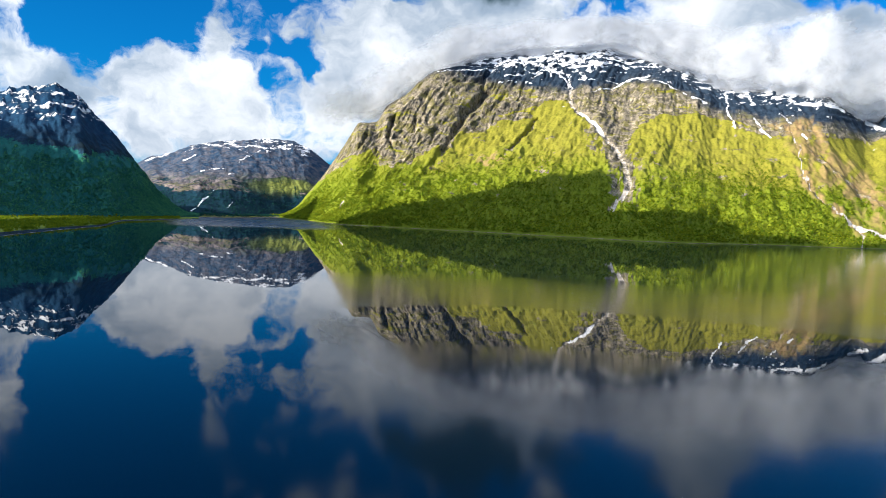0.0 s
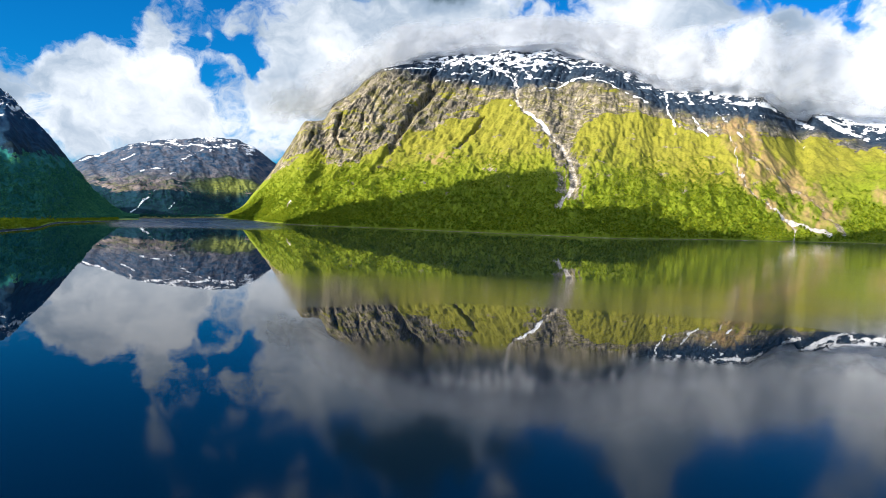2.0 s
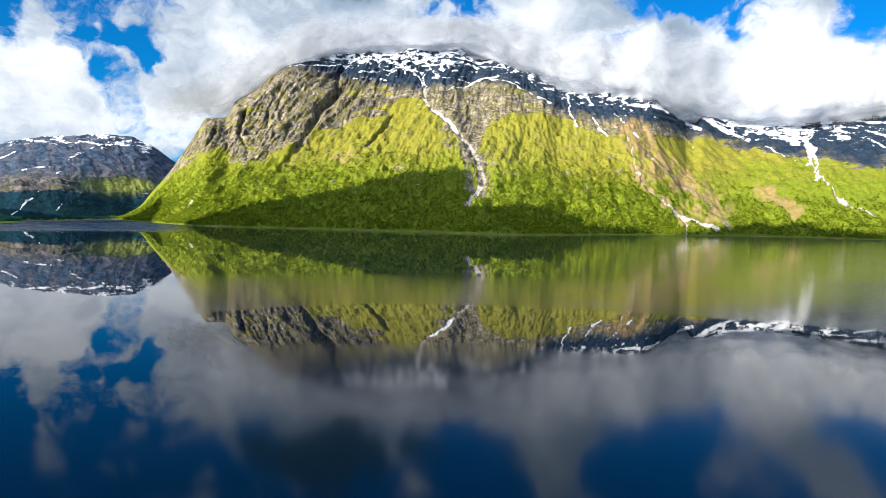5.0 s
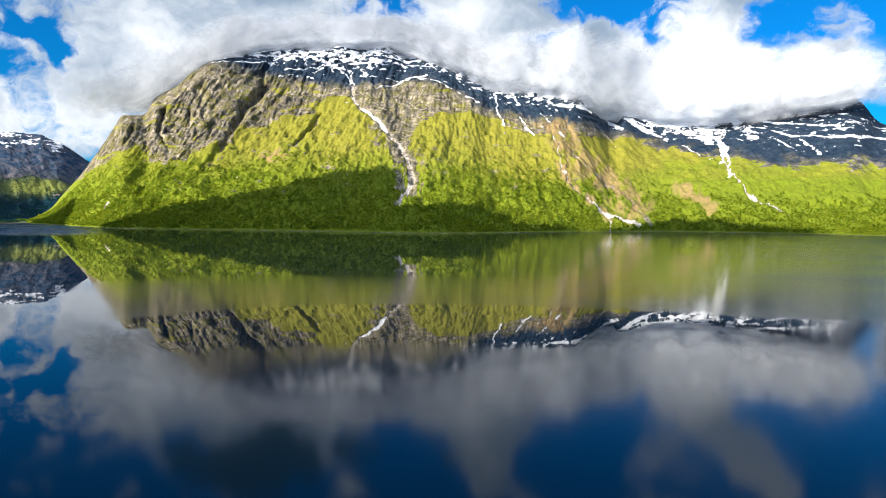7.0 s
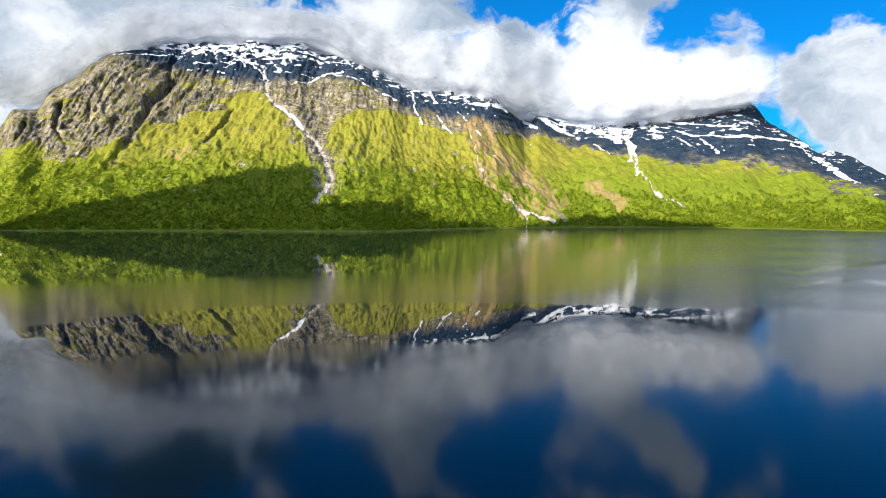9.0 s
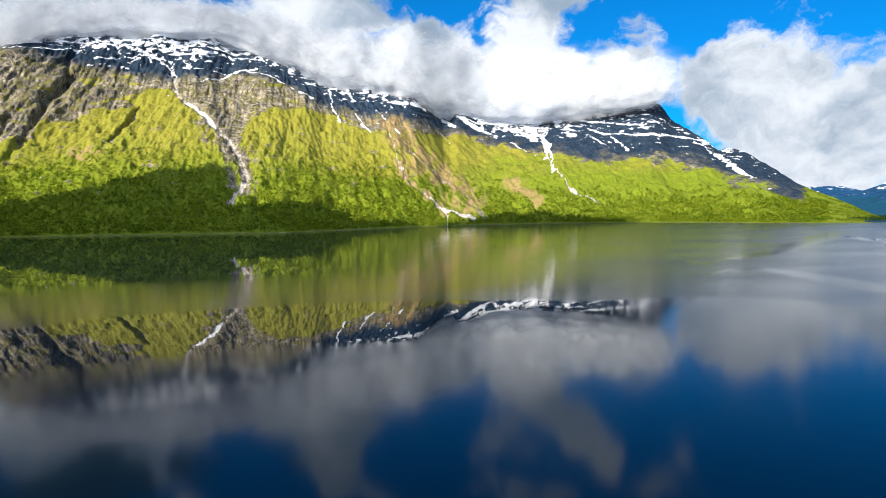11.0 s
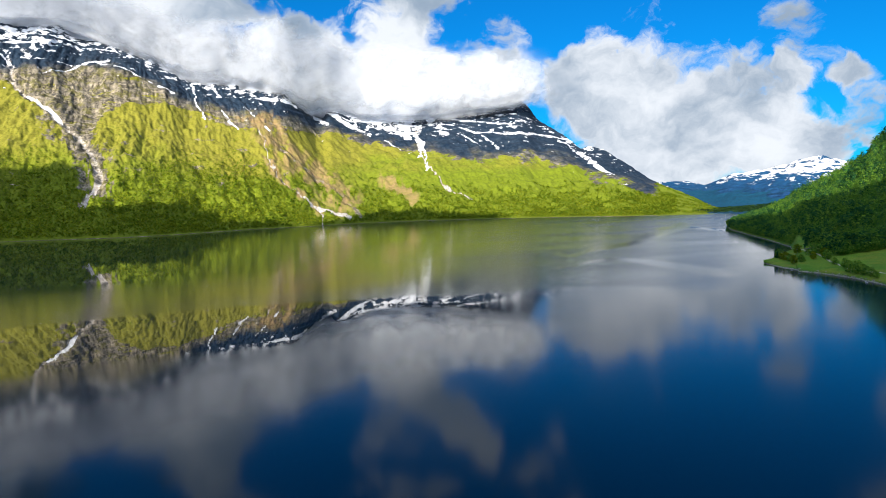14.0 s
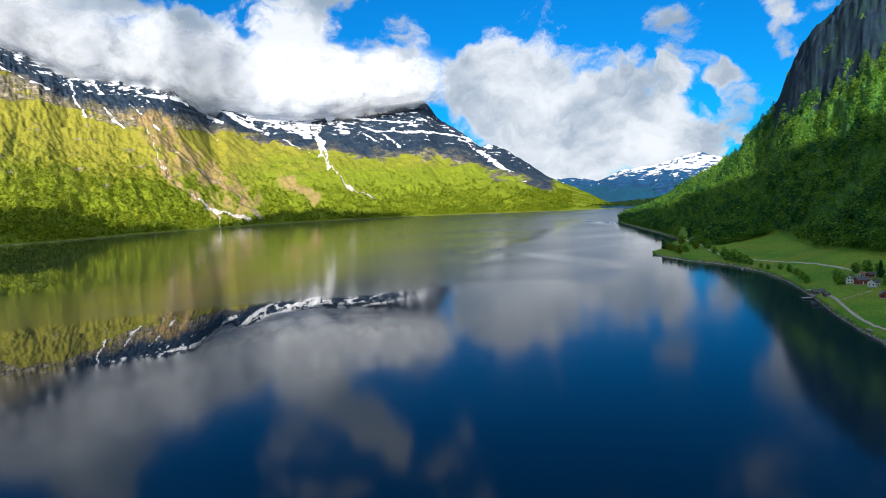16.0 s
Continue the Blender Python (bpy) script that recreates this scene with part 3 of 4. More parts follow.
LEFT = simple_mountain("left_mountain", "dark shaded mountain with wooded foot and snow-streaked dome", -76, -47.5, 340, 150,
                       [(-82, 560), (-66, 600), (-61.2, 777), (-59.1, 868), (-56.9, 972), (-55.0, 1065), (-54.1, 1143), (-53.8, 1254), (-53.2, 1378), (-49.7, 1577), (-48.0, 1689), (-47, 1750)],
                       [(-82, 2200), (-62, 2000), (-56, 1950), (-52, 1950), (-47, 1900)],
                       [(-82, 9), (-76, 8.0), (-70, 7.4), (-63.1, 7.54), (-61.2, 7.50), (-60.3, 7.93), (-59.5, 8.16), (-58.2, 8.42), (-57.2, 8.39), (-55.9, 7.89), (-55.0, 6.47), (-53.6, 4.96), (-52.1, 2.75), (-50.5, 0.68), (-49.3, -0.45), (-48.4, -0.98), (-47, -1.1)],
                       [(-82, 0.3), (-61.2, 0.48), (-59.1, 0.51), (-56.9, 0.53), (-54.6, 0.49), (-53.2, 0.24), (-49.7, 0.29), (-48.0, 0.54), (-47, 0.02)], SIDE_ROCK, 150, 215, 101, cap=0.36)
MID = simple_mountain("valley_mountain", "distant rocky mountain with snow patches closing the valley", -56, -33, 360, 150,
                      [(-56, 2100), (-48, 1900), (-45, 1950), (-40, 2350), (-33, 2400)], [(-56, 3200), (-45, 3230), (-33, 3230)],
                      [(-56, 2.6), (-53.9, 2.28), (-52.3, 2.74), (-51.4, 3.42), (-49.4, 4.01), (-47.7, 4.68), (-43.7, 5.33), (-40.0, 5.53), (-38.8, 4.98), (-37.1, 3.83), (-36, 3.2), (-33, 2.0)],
                      0.25, FAR_ROCK, 105, 270, 131, rough=0.55, cap=0.40, sunlit_glade=(-41.0, 125, 4.0, 40),
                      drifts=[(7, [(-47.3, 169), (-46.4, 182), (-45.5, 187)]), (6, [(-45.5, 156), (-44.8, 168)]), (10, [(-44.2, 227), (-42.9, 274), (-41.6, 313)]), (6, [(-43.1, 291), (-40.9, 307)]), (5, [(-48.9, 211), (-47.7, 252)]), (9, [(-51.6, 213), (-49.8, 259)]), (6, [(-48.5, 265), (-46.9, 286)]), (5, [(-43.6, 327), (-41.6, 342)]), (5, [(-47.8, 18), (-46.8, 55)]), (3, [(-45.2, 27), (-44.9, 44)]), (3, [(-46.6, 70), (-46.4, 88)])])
simple_mountain("far_mountain", "distant mountain tinted blue for haze, with a white snow cap", 31, 54, 300, 120,
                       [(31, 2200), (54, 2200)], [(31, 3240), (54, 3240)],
                       [(31, 1.0), (35, 1.27), (37, 1.3), (38.5, 0.98), (40.4, 1.7), (42.7, 1.85), (45, 2.5), (46.7, 2.75), (48, 2.3), (54, 2.0)], 0.15, HAZE_ROCK, 60, 78, 161)
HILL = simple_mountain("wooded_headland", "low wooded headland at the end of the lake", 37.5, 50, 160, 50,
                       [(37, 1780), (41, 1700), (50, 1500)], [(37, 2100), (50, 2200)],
                       [(37, -1.2), (39.5, -1.1), (41, -1.0), (43, -0.85), (46, -0.5), (50, 0.0)], 0.1, HAZE_ROCK, 400, 900, 171, 1.0, 0.9)

# ---- the near shore: fields, wooded slope and cliff ----
NEAR_SHORE = [(39.0, 1040), (40.1, 1010), (40.3, 890), (41.2, 805), (42.1, 735), (43.2, 668), (44.2, 608), (44.75, 580), (44.9, 470), (45.05, 402), (47.4, 386), (48.7, 374), (51.1, 346), (52.9, 311), (53.9, 287), (55.0, 260), (56.1, 235),
              (57.6, 213), (59.3, 196), (63, 175), (70, 165), (90, 150), (130, 150), (180, 170), (230, 220), (265, 420), (280, 600), (300, 900)]
WOOD_EDGE = [(39.0, 1046), (40.1, 1016), (40.3, 896), (41.2, 812), (42.1, 742), (43.2, 675), (44.2, 616), (44.9, 566), (45.9, 492), (47.6, 436), (49.5, 444), (52.3, 462), (54.7, 374), (56.9, 345), (59.3, 322), (63, 300), (90, 230), (130, 230),
             (180, 250), (230, 320), (265, 520), (280, 720), (300, 1000)]
NEAR_CREST = ([(39.0, 1090), (40.1, 1060), (40.6, 1050), (42.6, 1040), (45, 1000), (48.8, 900), (52.6, 800), (58, 760), (66, 760), (90, 900), (130, 950), (180, 1000), (199, 1000)]
              + [(a, 900 / math.cos(radians(a - 212))) for a in range(206, 277, 2)] + [(280, 1950), (300, 2000)])
# from bearing 66 on: an unseen ridge, skyline shaped to cast cloud-like shade
NEAR_TOP = [(39.0, -8), (40.0, -4), (40.4, 4), (41.2, 8), (42.6, 17), (44, 30), (46.7, 57), (49.2, 80), (51.2, 105), (52.0, 124), (52.5, 140), (53.6, 176), (54.7, 199), (55.8, 214), (58, 228), (61, 242), (66, 300),
            (90, 560), (130, 700), (180, 740), (190, 640), (194, 590), (198.5, 585), (200.5, 640), (202.5, 715), (204.5, 740), (207, 862), (210, 915), (214, 920), (221.6, 940), (228, 962), (235.3, 1004), (240.8, 1012),
            (244.4, 1034), (248, 1010), (249.3, 960), (250.2, 860), (251.2, 843), (253.1, 854), (254.3, 850), (255.2, 800), (256.2, 830), (257.8, 858), (259.0, 846), (260.2, 800), (261.2, 776), (262.4, 800), (263.9, 838),
            (264.8, 880), (265.6, 960), (266.4, 950), (267.0, 985), (267.4, 900), (267.8, 930), (268.2, 800), (268.6, 820), (269.0, 640), (269.5, 620), (270.2, 500), (272, 470), (275, 420), (284, 400), (300, 400)]


def near_height(az, r):
    r0, re, r1 = curve(az, NEAR_SHORE, 0.15), curve(az, WOOD_EDGE, 0.4), curve(az, NEAR_CREST)
    top = curve(az, NEAR_TOP, 0.5)
    gentle = np.clip(0.5 * (r - r0), -6, 1.2) + (0.015 + 0.055 * step(43.0, 45.5, az)) * np.maximum(np.minimum(r, re) - r0, 0)
    q = np.clip((r - re) / np.maximum(r1 - re, 1), 0, 1.4)
    wall = step(52.0, 54.5, az) * step(75, 60, az)
    rise = (1 - wall) * q**1.05 + wall * np.interp(q, [0, 0.45, 0.7, 0.85, 1, 1.4], [0, 0.34, 0.60, 0.86, 1, 1.05])
    rise = np.where(q > 1, 1 - 0.9 * (q - 1) * (az > 66) - 0.3 * (q - 1), rise)
    return gentle + np.maximum(top - gentle, 0) * rise, q, r0, re


def near_ground(az0, az1, cols, rows, name, label):
    az, s = polar(az0, az1, cols, np.concatenate([np.linspace(-0.03, 0.25, rows // 2)[:-1], np.linspace(0.25, 1.35, rows // 2)]))
    r0, r1 = curve(az, NEAR_SHORE, 0.15), curve(az, NEAR_CREST)
    r = r0 + (r1 - r0) * s
    r = r + 2.5 * fbm(az * 3.0, az * 0, 3, 7) * step(0.2, 0.0, s)
    z, q, r0, re = near_height(az, r)
    lift = step(0.02, 0.2, q) * np.clip(z / 60, 0, 4) * (1 - 0.85 * step(66, 80, az))
    low = fbm(az * 0.35, r / 160, 4, 201)
    ribs = fbm(az * 0.9, r / 70, 5, 211, 0.55, True)
    steep = step(0.55, 0.7, q) * step(51.0, 53.0, az)
    z = z + lift * ((9 - 5 * steep) * low + (7 - 4.5 * steep) * (ribs - 0.35)) + 0.35 * fbm(az * 3, r / 9, 3, 221)
    z = z + step(66, 80, az) * step(0.5, 0.9, q) * (10 * fbm(az * 1.1, az * 0, 4, 241) + 26 * fbm(az * 0.9, az * 0 + 3, 4, 251, 0.7))
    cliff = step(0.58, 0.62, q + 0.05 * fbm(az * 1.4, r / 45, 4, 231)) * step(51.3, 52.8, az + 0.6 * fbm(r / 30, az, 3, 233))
    x, y = lay(az, r)
    bank = step(0.85, 0.35, z)
    field = step(0.05, 0.0, q) * (1 - bank)
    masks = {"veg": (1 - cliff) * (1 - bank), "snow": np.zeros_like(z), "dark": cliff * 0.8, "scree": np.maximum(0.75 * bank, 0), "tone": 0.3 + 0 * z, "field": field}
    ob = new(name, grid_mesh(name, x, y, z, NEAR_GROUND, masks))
    tagged(ob, label, "shore", kind="structure")
    return az, r, x, y, z, q


NEAR_GROUND, N = material("near_shore_ground")
at = place_of(N)
fine, wide = N.noise(at, 0.9, 6.0, 0.65), N.noise(at, 0.035, 4.0)
mown = N.noise(N.scaled(at, 0.05, 0.02, 0.05), 1.0, 3.0)
meadow = N.mix(N.ramp(mown, 0.35, 0.65), (0.085, 0.215, 0.020), (0.165, 0.270, 0.028))
meadow = N.mix(N.ramp(N.noise(at, 0.022, 4.0, 0.55), 0.48, 0.60), meadow, (0.185, 0.245, 0.030))
meadow = N.mix(N.ramp(fine, 0.4, 0.8), meadow, (0.055, 0.115, 0.016))
floor_green = N.mix(N.ramp(wide, 0.35, 0.65), (0.030, 0.105, 0.020), (0.055, 0.140, 0.026))
stone = N.mix(N.ramp(fine, 0.35, 0.65), (0.14, 0.13, 0.115), (0.34, 0.32, 0.29))
streak = N.noise(N.scaled(at, 1.0, 1.0, 0.8), 0.10, 9.0, 0.70, 0.9)
# cliff stone is near black: its shade is painted, as sun reaches it
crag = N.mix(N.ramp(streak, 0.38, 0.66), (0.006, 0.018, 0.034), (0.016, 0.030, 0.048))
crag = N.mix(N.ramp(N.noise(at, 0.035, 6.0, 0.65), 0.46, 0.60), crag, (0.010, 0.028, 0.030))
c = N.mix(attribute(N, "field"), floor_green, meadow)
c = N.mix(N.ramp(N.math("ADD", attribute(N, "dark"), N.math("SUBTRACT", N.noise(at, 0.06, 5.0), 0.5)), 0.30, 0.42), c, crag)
c = N.mix(N.ramp(N.math("ADD", attribute(N, "scree"), N.math("SUBTRACT", fine, 0.5)), 0.4, 0.6), c, stone)
finish(N, c, 0.9, N.math("ADD", fine, streak), 0.7, 0.8, **{"Specular IOR Level": 0.1})


def spit_edges(az):
    """Near and far edge of the low tongue of land that shelters the bay."""
    near = curve(az, [(42.7, 447), (42.9, 443), (43.5, 428), (44.3, 412), (45.1, 402), (45.6, 398)], 0.15)
    far = curve(az, [(42.7, 447), (42.9, 452), (43.4, 474), (44.1, 528), (44.7, 556), (45.1, 566), (45.6, 570)], 0.15)
    return near, far


def spit_height(az, r):
    near, far = spit_edges(az)
    k = (r - near) / np.maximum(far - near, 1.0)
    return np.where((az > 42.75) & (az < 45.5), -0.6 + 2.6 * np.sqrt(np.clip(4 * k * (1 - k), 0, 1)), -9.0)


az, k = polar(42.72, 45.5, 70, np.linspace(-0.02, 1.02, 50))
near, far = spit_edges(az)
r = near + (far - near) * k + 1.6 * fbm(az * 5, k * 3, 3, 217)
z = spit_height(az, r) + 0.2 * fbm(az * 3, r / 9, 3, 221)
x, y = lay(az, r)
bank = step(0.75, 0.25, z)
spit = new("spit", grid_mesh("spit", x, y, z, NEAR_GROUND, {"scree": 0.75 * bank, "dark": 0 * z, "field": 1 - bank}))
tagged(spit, "low grassy tongue of land with a stony edge", "shore", kind="structure")
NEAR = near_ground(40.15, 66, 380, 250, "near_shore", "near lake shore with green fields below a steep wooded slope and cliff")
# added out of view; its skyline throws the shade on the far slope
near_ground(66, 284, 900, 60, "shadow_ridge", "unseen mountain ridge added on the near side to shade the far slope")

# ---- the lake and the ground under it ----
turns = np.concatenate([np.linspace(-180, -72, 41)[:-1], np.linspace(-72, 68, 380)[:-1], np.linspace(68, 180, 41)])
rings = np.linspace(0, 1, 210) ** 1.8
az, s = np.broadcast_to(turns[None, :], (210, len(turns))), np.broadcast_to(rings[:, None], (210, len(turns)))
r = 0.05 + 2600 * s
x, y = lay(az, r)
edge = 297 + 9 * fbm(az * 0.12, az * 0, 3, 301) - 22 * step(-20, -36, az) + 22 * step(14, 30, az)
glass = step(edge - 3, edge + 3, r)
far_rough = (0.105 + 0.08 * step(12, 26, az)) * (1 - 0.85 * step(390, 470, r) * step(4, -10, az)) * glass * step(-41, -33, az) * step(46, 38, az)
inner = 207 + 7 * fbm(az * 0.3, az * 0, 3, 311)
near_rough = 0.075 * step(inner + 8, inner - 10, r) * np.maximum(step(-37, -31, az), step(165, 120, r))
left_breeze = 0.28 * step(1100, 1350, r) * step(-52, -47, az) * step(-34, -38, az)
# winding calm streaks where the breeze dies
down = np.degrees(np.arctan(EYE / r))
calm_right = np.zeros_like(r)
bend = 0.5 * fbm(az * 0.7, down * 2, 3, 321)
for line, width, depth in (([(26.5, 520), (27.4, 507), (30.0, 567), (33.0, 654), (34.4, 771), (35.9, 952), (36.6, 1018)], 0.75, 0.42), ([(26.0, 405), (29.2, 449), (30.5, 470)], 0.45, 0.4),
                           ([(31.5, 478), (35.5, 431), (40.0, 379)], 0.8, 0.75), ([(37.3, 980), (40.4, 854)], 0.4, 0.9), ([(10.0, 800), (13.0, 830)], 0.4, 0.6)):
    d, u = from_line(az + bend, 4 * down + bend, [(a, 4 * math.degrees(math.atan(EYE / b))) for a, b in line])
    calm_right = np.maximum(calm_right, depth * np.exp(-((d / (width * (0.5 + u * (1.6 - u)))) ** 4)))
ripple = np.maximum(np.maximum(far_rough * (1 - 0.93 * calm_right), near_rough), np.maximum(left_breeze, 0.012 + 0.08 * step(17, 27, az) * (1 - calm_right) * step(75, 65, az)))
lake = new("lake", grid_mesh("lake", x, y, 0 * x, WATER, {"ripple": ripple}))
tagged(lake, "calm dark blue lake mirroring mountains and clouds", "lake", kind="structure")

BED, N = material("far_ground")
at = place_of(N)
finish(N, N.mix(N.ramp(N.noise(at, 0.01, 5.0), 0.35, 0.65), (0.035, 0.055, 0.02), (0.07, 0.08, 0.035)), 0.95, N.noise(at, 0.2, 4.0), 0.5, 1.0)
az, s = polar(-180, 180, 121, np.array([0.0, 0.1, 0.3, 0.6, 1.0]))
x, y = lay(az, 5 + 30000 * s)
ground = new("ground", grid_mesh("ground", x, y, 0 * x - 8.0, BED, {}))
tagged(ground, "lake bed and open country reaching the horizon", "ground", kind="structure")


# ---- woods: many small leaf clumps, too many to count ----
def quads_mesh(name, centres, sizes, mat, rng, spread, outward=0.0):
    """One mesh of loose leaf clumps: a bent quad at each centre, facing outward and turned a little at random."""
    n = len(centres)
    out = 0.40 * rng.normal(size=(n, 3)) + outward
    a = np.cross(out, rng.normal(size=(n, 3)))
    a /= np.linalg.norm(a, axis=1)[:, None]
    b = np.cross(out, a)
    b /= np.linalg.norm(b, axis=1)[:, None]
    a, b = a * sizes[:, None] * 0.5, b * sizes[:, None] * rng.uniform(0.35, 0.6, n)[:, None]
    c = np.cross(a, b)
    c *= (spread * sizes / (np.linalg.norm(c, axis=1) + 1e-9))[:, None]
    co = np.stack([centres - a - 0.4 * b, centres + 0.3 * a - b + c, centres + a + 0.5 * b, centres - 0.2 * a + b + c], 1)
    mesh = bpy.data.meshes.new(name)
    mesh.vertices.add(n * 4)
    mesh.vertices.foreach_set("co", co.astype(np.float32).ravel())
    mesh.loops.add(n * 4)
    mesh.loops.foreach_set("vertex_index", np.arange(n * 4, dtype=np.int32))
    mesh.polygons.add(n)
    mesh.polygons.foreach_set("loop_start", np.arange(0, n * 4, 4, dtype=np.int32))
    mesh.polygons.foreach_set("loop_total", np.full(n, 4, np.int32))
    mesh.update()
    mesh.materials.append(mat)
    return mesh


def wood(name, label, spots, heights, mat, clumps, rng, leaf=0.42):
    """A wood: a crown of clumps over each spot, wider below than above."""
    spots = spots * UNIT
    n = len(spots)
    up = rng.uniform(0.12, 1.0, (n, clumps)) ** 0.8
    turn = rng.uniform(0, 2 * np.pi, (n, clumps))
    wide = heights[:, None] * 0.40 * np.sqrt(rng.uniform(0.05, 1, (n, clumps))) * np.sqrt(np.clip(1.12 - up**1.6, 0.05, 1))
    c = np.stack([spots[:, :1] + wide * np.cos(turn), spots[:, 1:2] + wide * np.sin(turn), spots[:, 2:] + heights[:, None] * up], -1).reshape(-1, 3)
    size = np.repeat(heights, clumps) * leaf * rng.uniform(0.6, 1.25, n * clumps)
    away = np.stack([np.cos(turn) * wide, np.sin(turn) * wide, heights[:, None] * (up - 0.35)], -1).reshape(-1, 3)
    away /= np.linalg.norm(away, axis=1)[:, None] + 1e-6
    ob = new(name, quads_mesh(name, c, size, mat, rng, 0.18, away + (0, 0, 0.35)))
    tagged(ob, label, "trees", kind="stuff")
    return ob


def spots_on(land, count, keep, rng):
    """Random places on a gridded mountain where keep holds, even by area."""
    x, y, z = land
    rows, cols = x.shape
    i, j = rng.integers(0, rows - 1, count), rng.integers(0, cols - 1, count)
    u, v = rng.random(count), rng.random(count)
    ok = keep[i, j]
    i, j, u, v = i[ok], j[ok], u[ok], v[ok]

    def at(g):
        return (g[i, j] * (1 - u) + g[i + 1, j] * u) * (1 - v) + (g[i, j + 1] * (1 - u) + g[i + 1, j + 1] * u) * v

    return np.stack([at(x), at(y), at(z)], -1)


rng = np.random.default_rng(5)
az, s, x, y, z, masks = GREAT
thin = fbm(az * 34 / 60, s * 20, 3, 401)
keep = (masks["veg"] > 0.55) & (masks["scree"] < 0.3) & (masks["snow"] < 0.4) & (masks["soil"] < 0.35 + 0.3 * thin) & (z > 1.5) & (az < 36.2) & (thin + fbm(az * 34 / 14, z / 16, 3, 403) > -0.75 + 1.15 * step(-60, 75, z - curve(az, TREE_LINE, 1.0)) + 0.35 * step(12, 22, az) * step(20, 120, z)) & (s < 0.75)
spots = spots_on((x, y, z), 162000, keep, rng)
wood("birch_wood", "bright spring-green birch wood covering the sunny slope", spots, rng.uniform(3.5, 9.5, len(spots)) * np.clip(1.15 - spots[:, 2] / 420, 0.5, 1.1) * (1 + 0.45 * fbm(spots[:, 0] / 60, spots[:, 1] / 60, 3, 405)), LEAF_SUNNY, 5, rng, 0.6)

fringe = 13 + 26 * fbm(az * 0.5, az * 0, 3, 409)
tail = spots_on((x, y, z), 90000, (z > 1.0) & (s < 1) & (((az > 34.5) & (az < 41) & (s * 7 % 1 < 0.3)) | ((az > 15) & (az <= 34.5) & (z < fringe))), rng)
wood("shore_wood", "olive wood along the low end of the sunny slope", tail, rng.uniform(4.5, 9.0, len(tail)), LEAF_SUNNY, 6, rng, 0.55)
az, s, x, y, z, masks = LEFT
keep = (z > 3.2) & (z < 125 + 60 * fbm(az * 2, s * 20, 3, 412)) & (fbm(az * 2, s * 20, 3, 411) > -0.5)
spots = spots_on((x, y, z), 70000, keep, rng)
wood("shaded_wood", "wood on the shaded slope, painted blue-green for haze and shade", spots, rng.uniform(4, 8, len(spots)) * (1 + 0.4 * fbm(spots[:, 0] / 50, spots[:, 1] / 50, 3, 413)), LEAF_HAZE, 5, rng, 0.55)
clump = fbm(az * 1.7, s * 30, 3, 415)
spots = spots_on((x, y, z), 60000, (z > 0.9) & (z < 3.2) & (s > 0.012) & (az > -68) & (az < -49) & (clump > -0.1 + 0.5 * step(-60, -62, az) * step(0.14, 0.05, s)), rng)
wood("delta_wood", "light green thicket on the flat river delta", spots, rng.uniform(2.0, 6.5, len(spots)), LEAF_SUNNY, 7, rng, 0.5)
az, s, x, y, z, masks = HILL
spots = spots_on((x, y, z), 2600, (z > 1), rng)
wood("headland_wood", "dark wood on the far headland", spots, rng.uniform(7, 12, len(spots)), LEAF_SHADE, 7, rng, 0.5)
az, s, x, y, z, masks = MID
spots = spots_on((x, y, z), 11000, (z > 1.0) & (s < 0.5 + 0.3 * fbm(az * 1.2, s * 8, 3, 418)), rng)
wood("valley_wood", "wood on the valley floor, painted dark for cloud shade", spots, rng.uniform(5, 10, len(spots)), LEAF_VALLEY_SHADE, 6, rng, 0.55)

az, r, x, y, z, q = NEAR
patch = fbm(az * 1.6, r / 55, 4, 421)
keep = (q > 0.004) & (q < 1.1) & ~((q > 0.64 + 0.2 * patch) & (az > 52.0) & (patch < 0.42)) & (patch > -0.55) & (z > 1.0)
spots = spots_on((x, y, z), 27000, keep, rng)
stand = fbm(spots[:, 0] / 30, spots[:, 1] / 30, 3, 431)
hs = rng.uniform(5.5, 10.0, len(spots)) * (0.95 + 0.7 * stand)
dark = rng.random(len(spots)) < 0.10 + 0.9 * np.clip(stand, 0, 1)
wood("slope_wood", "dense mixed green wood on the steep near slope", spots[~dark], hs[~dark], LEAF_DEEP, 31, rng, 0.185)
wood("spruce_wood", "scattered dark spruces among the near wood", spots[dark], hs[dark] * 1.25, LEAF_SPRUCE, 34, rng, 0.17)

# ---- cloud lying on the peaks ----
MIST, N = material("cloud")
at = N.add("ShaderNodeCombineXYZ", {0: attribute(N, "across"), 1: attribute(N, "upward"), 2: attribute(N, "depth")}).outputs[0]
puff = N.noise(N.scaled(at, 1.0, 1.25, 1.0), 0.0052, 8.0, 0.58, 0.3)
billow = N.noise(at, 0.010, 5.0, 0.55)
# shaded grey to the left, sunlit white to the right, set by colour
whiteness = N.mix(N.ramp(N.noise(at, 0.0044, 4.0, 0.55), 0.36, 0.64), N.mix(attribute(N, "pale"), (0.44, 0.46, 0.49), (0.70, 0.72, 0.75)), N.mix(attribute(N, "pale"), (0.66, 0.675, 0.70), (0.88, 0.89, 0.90)))
roll = N.add("ShaderNodeBump", {"Height": billow, "Strength": 0.07, "Distance": 60.0}).outputs[0]
body = N.add("ShaderNodeMixShader", {0: 0.65})
diffuse = N.add("ShaderNodeBsdfDiffuse", {"Color": whiteness, "Normal": roll})
through_light = N.add("ShaderNodeBsdfTranslucent", {"Color": (0.60, 0.64, 0.70, 1), "Normal": roll})
N.tree.links.new(diffuse.outputs[0], body.inputs[1])
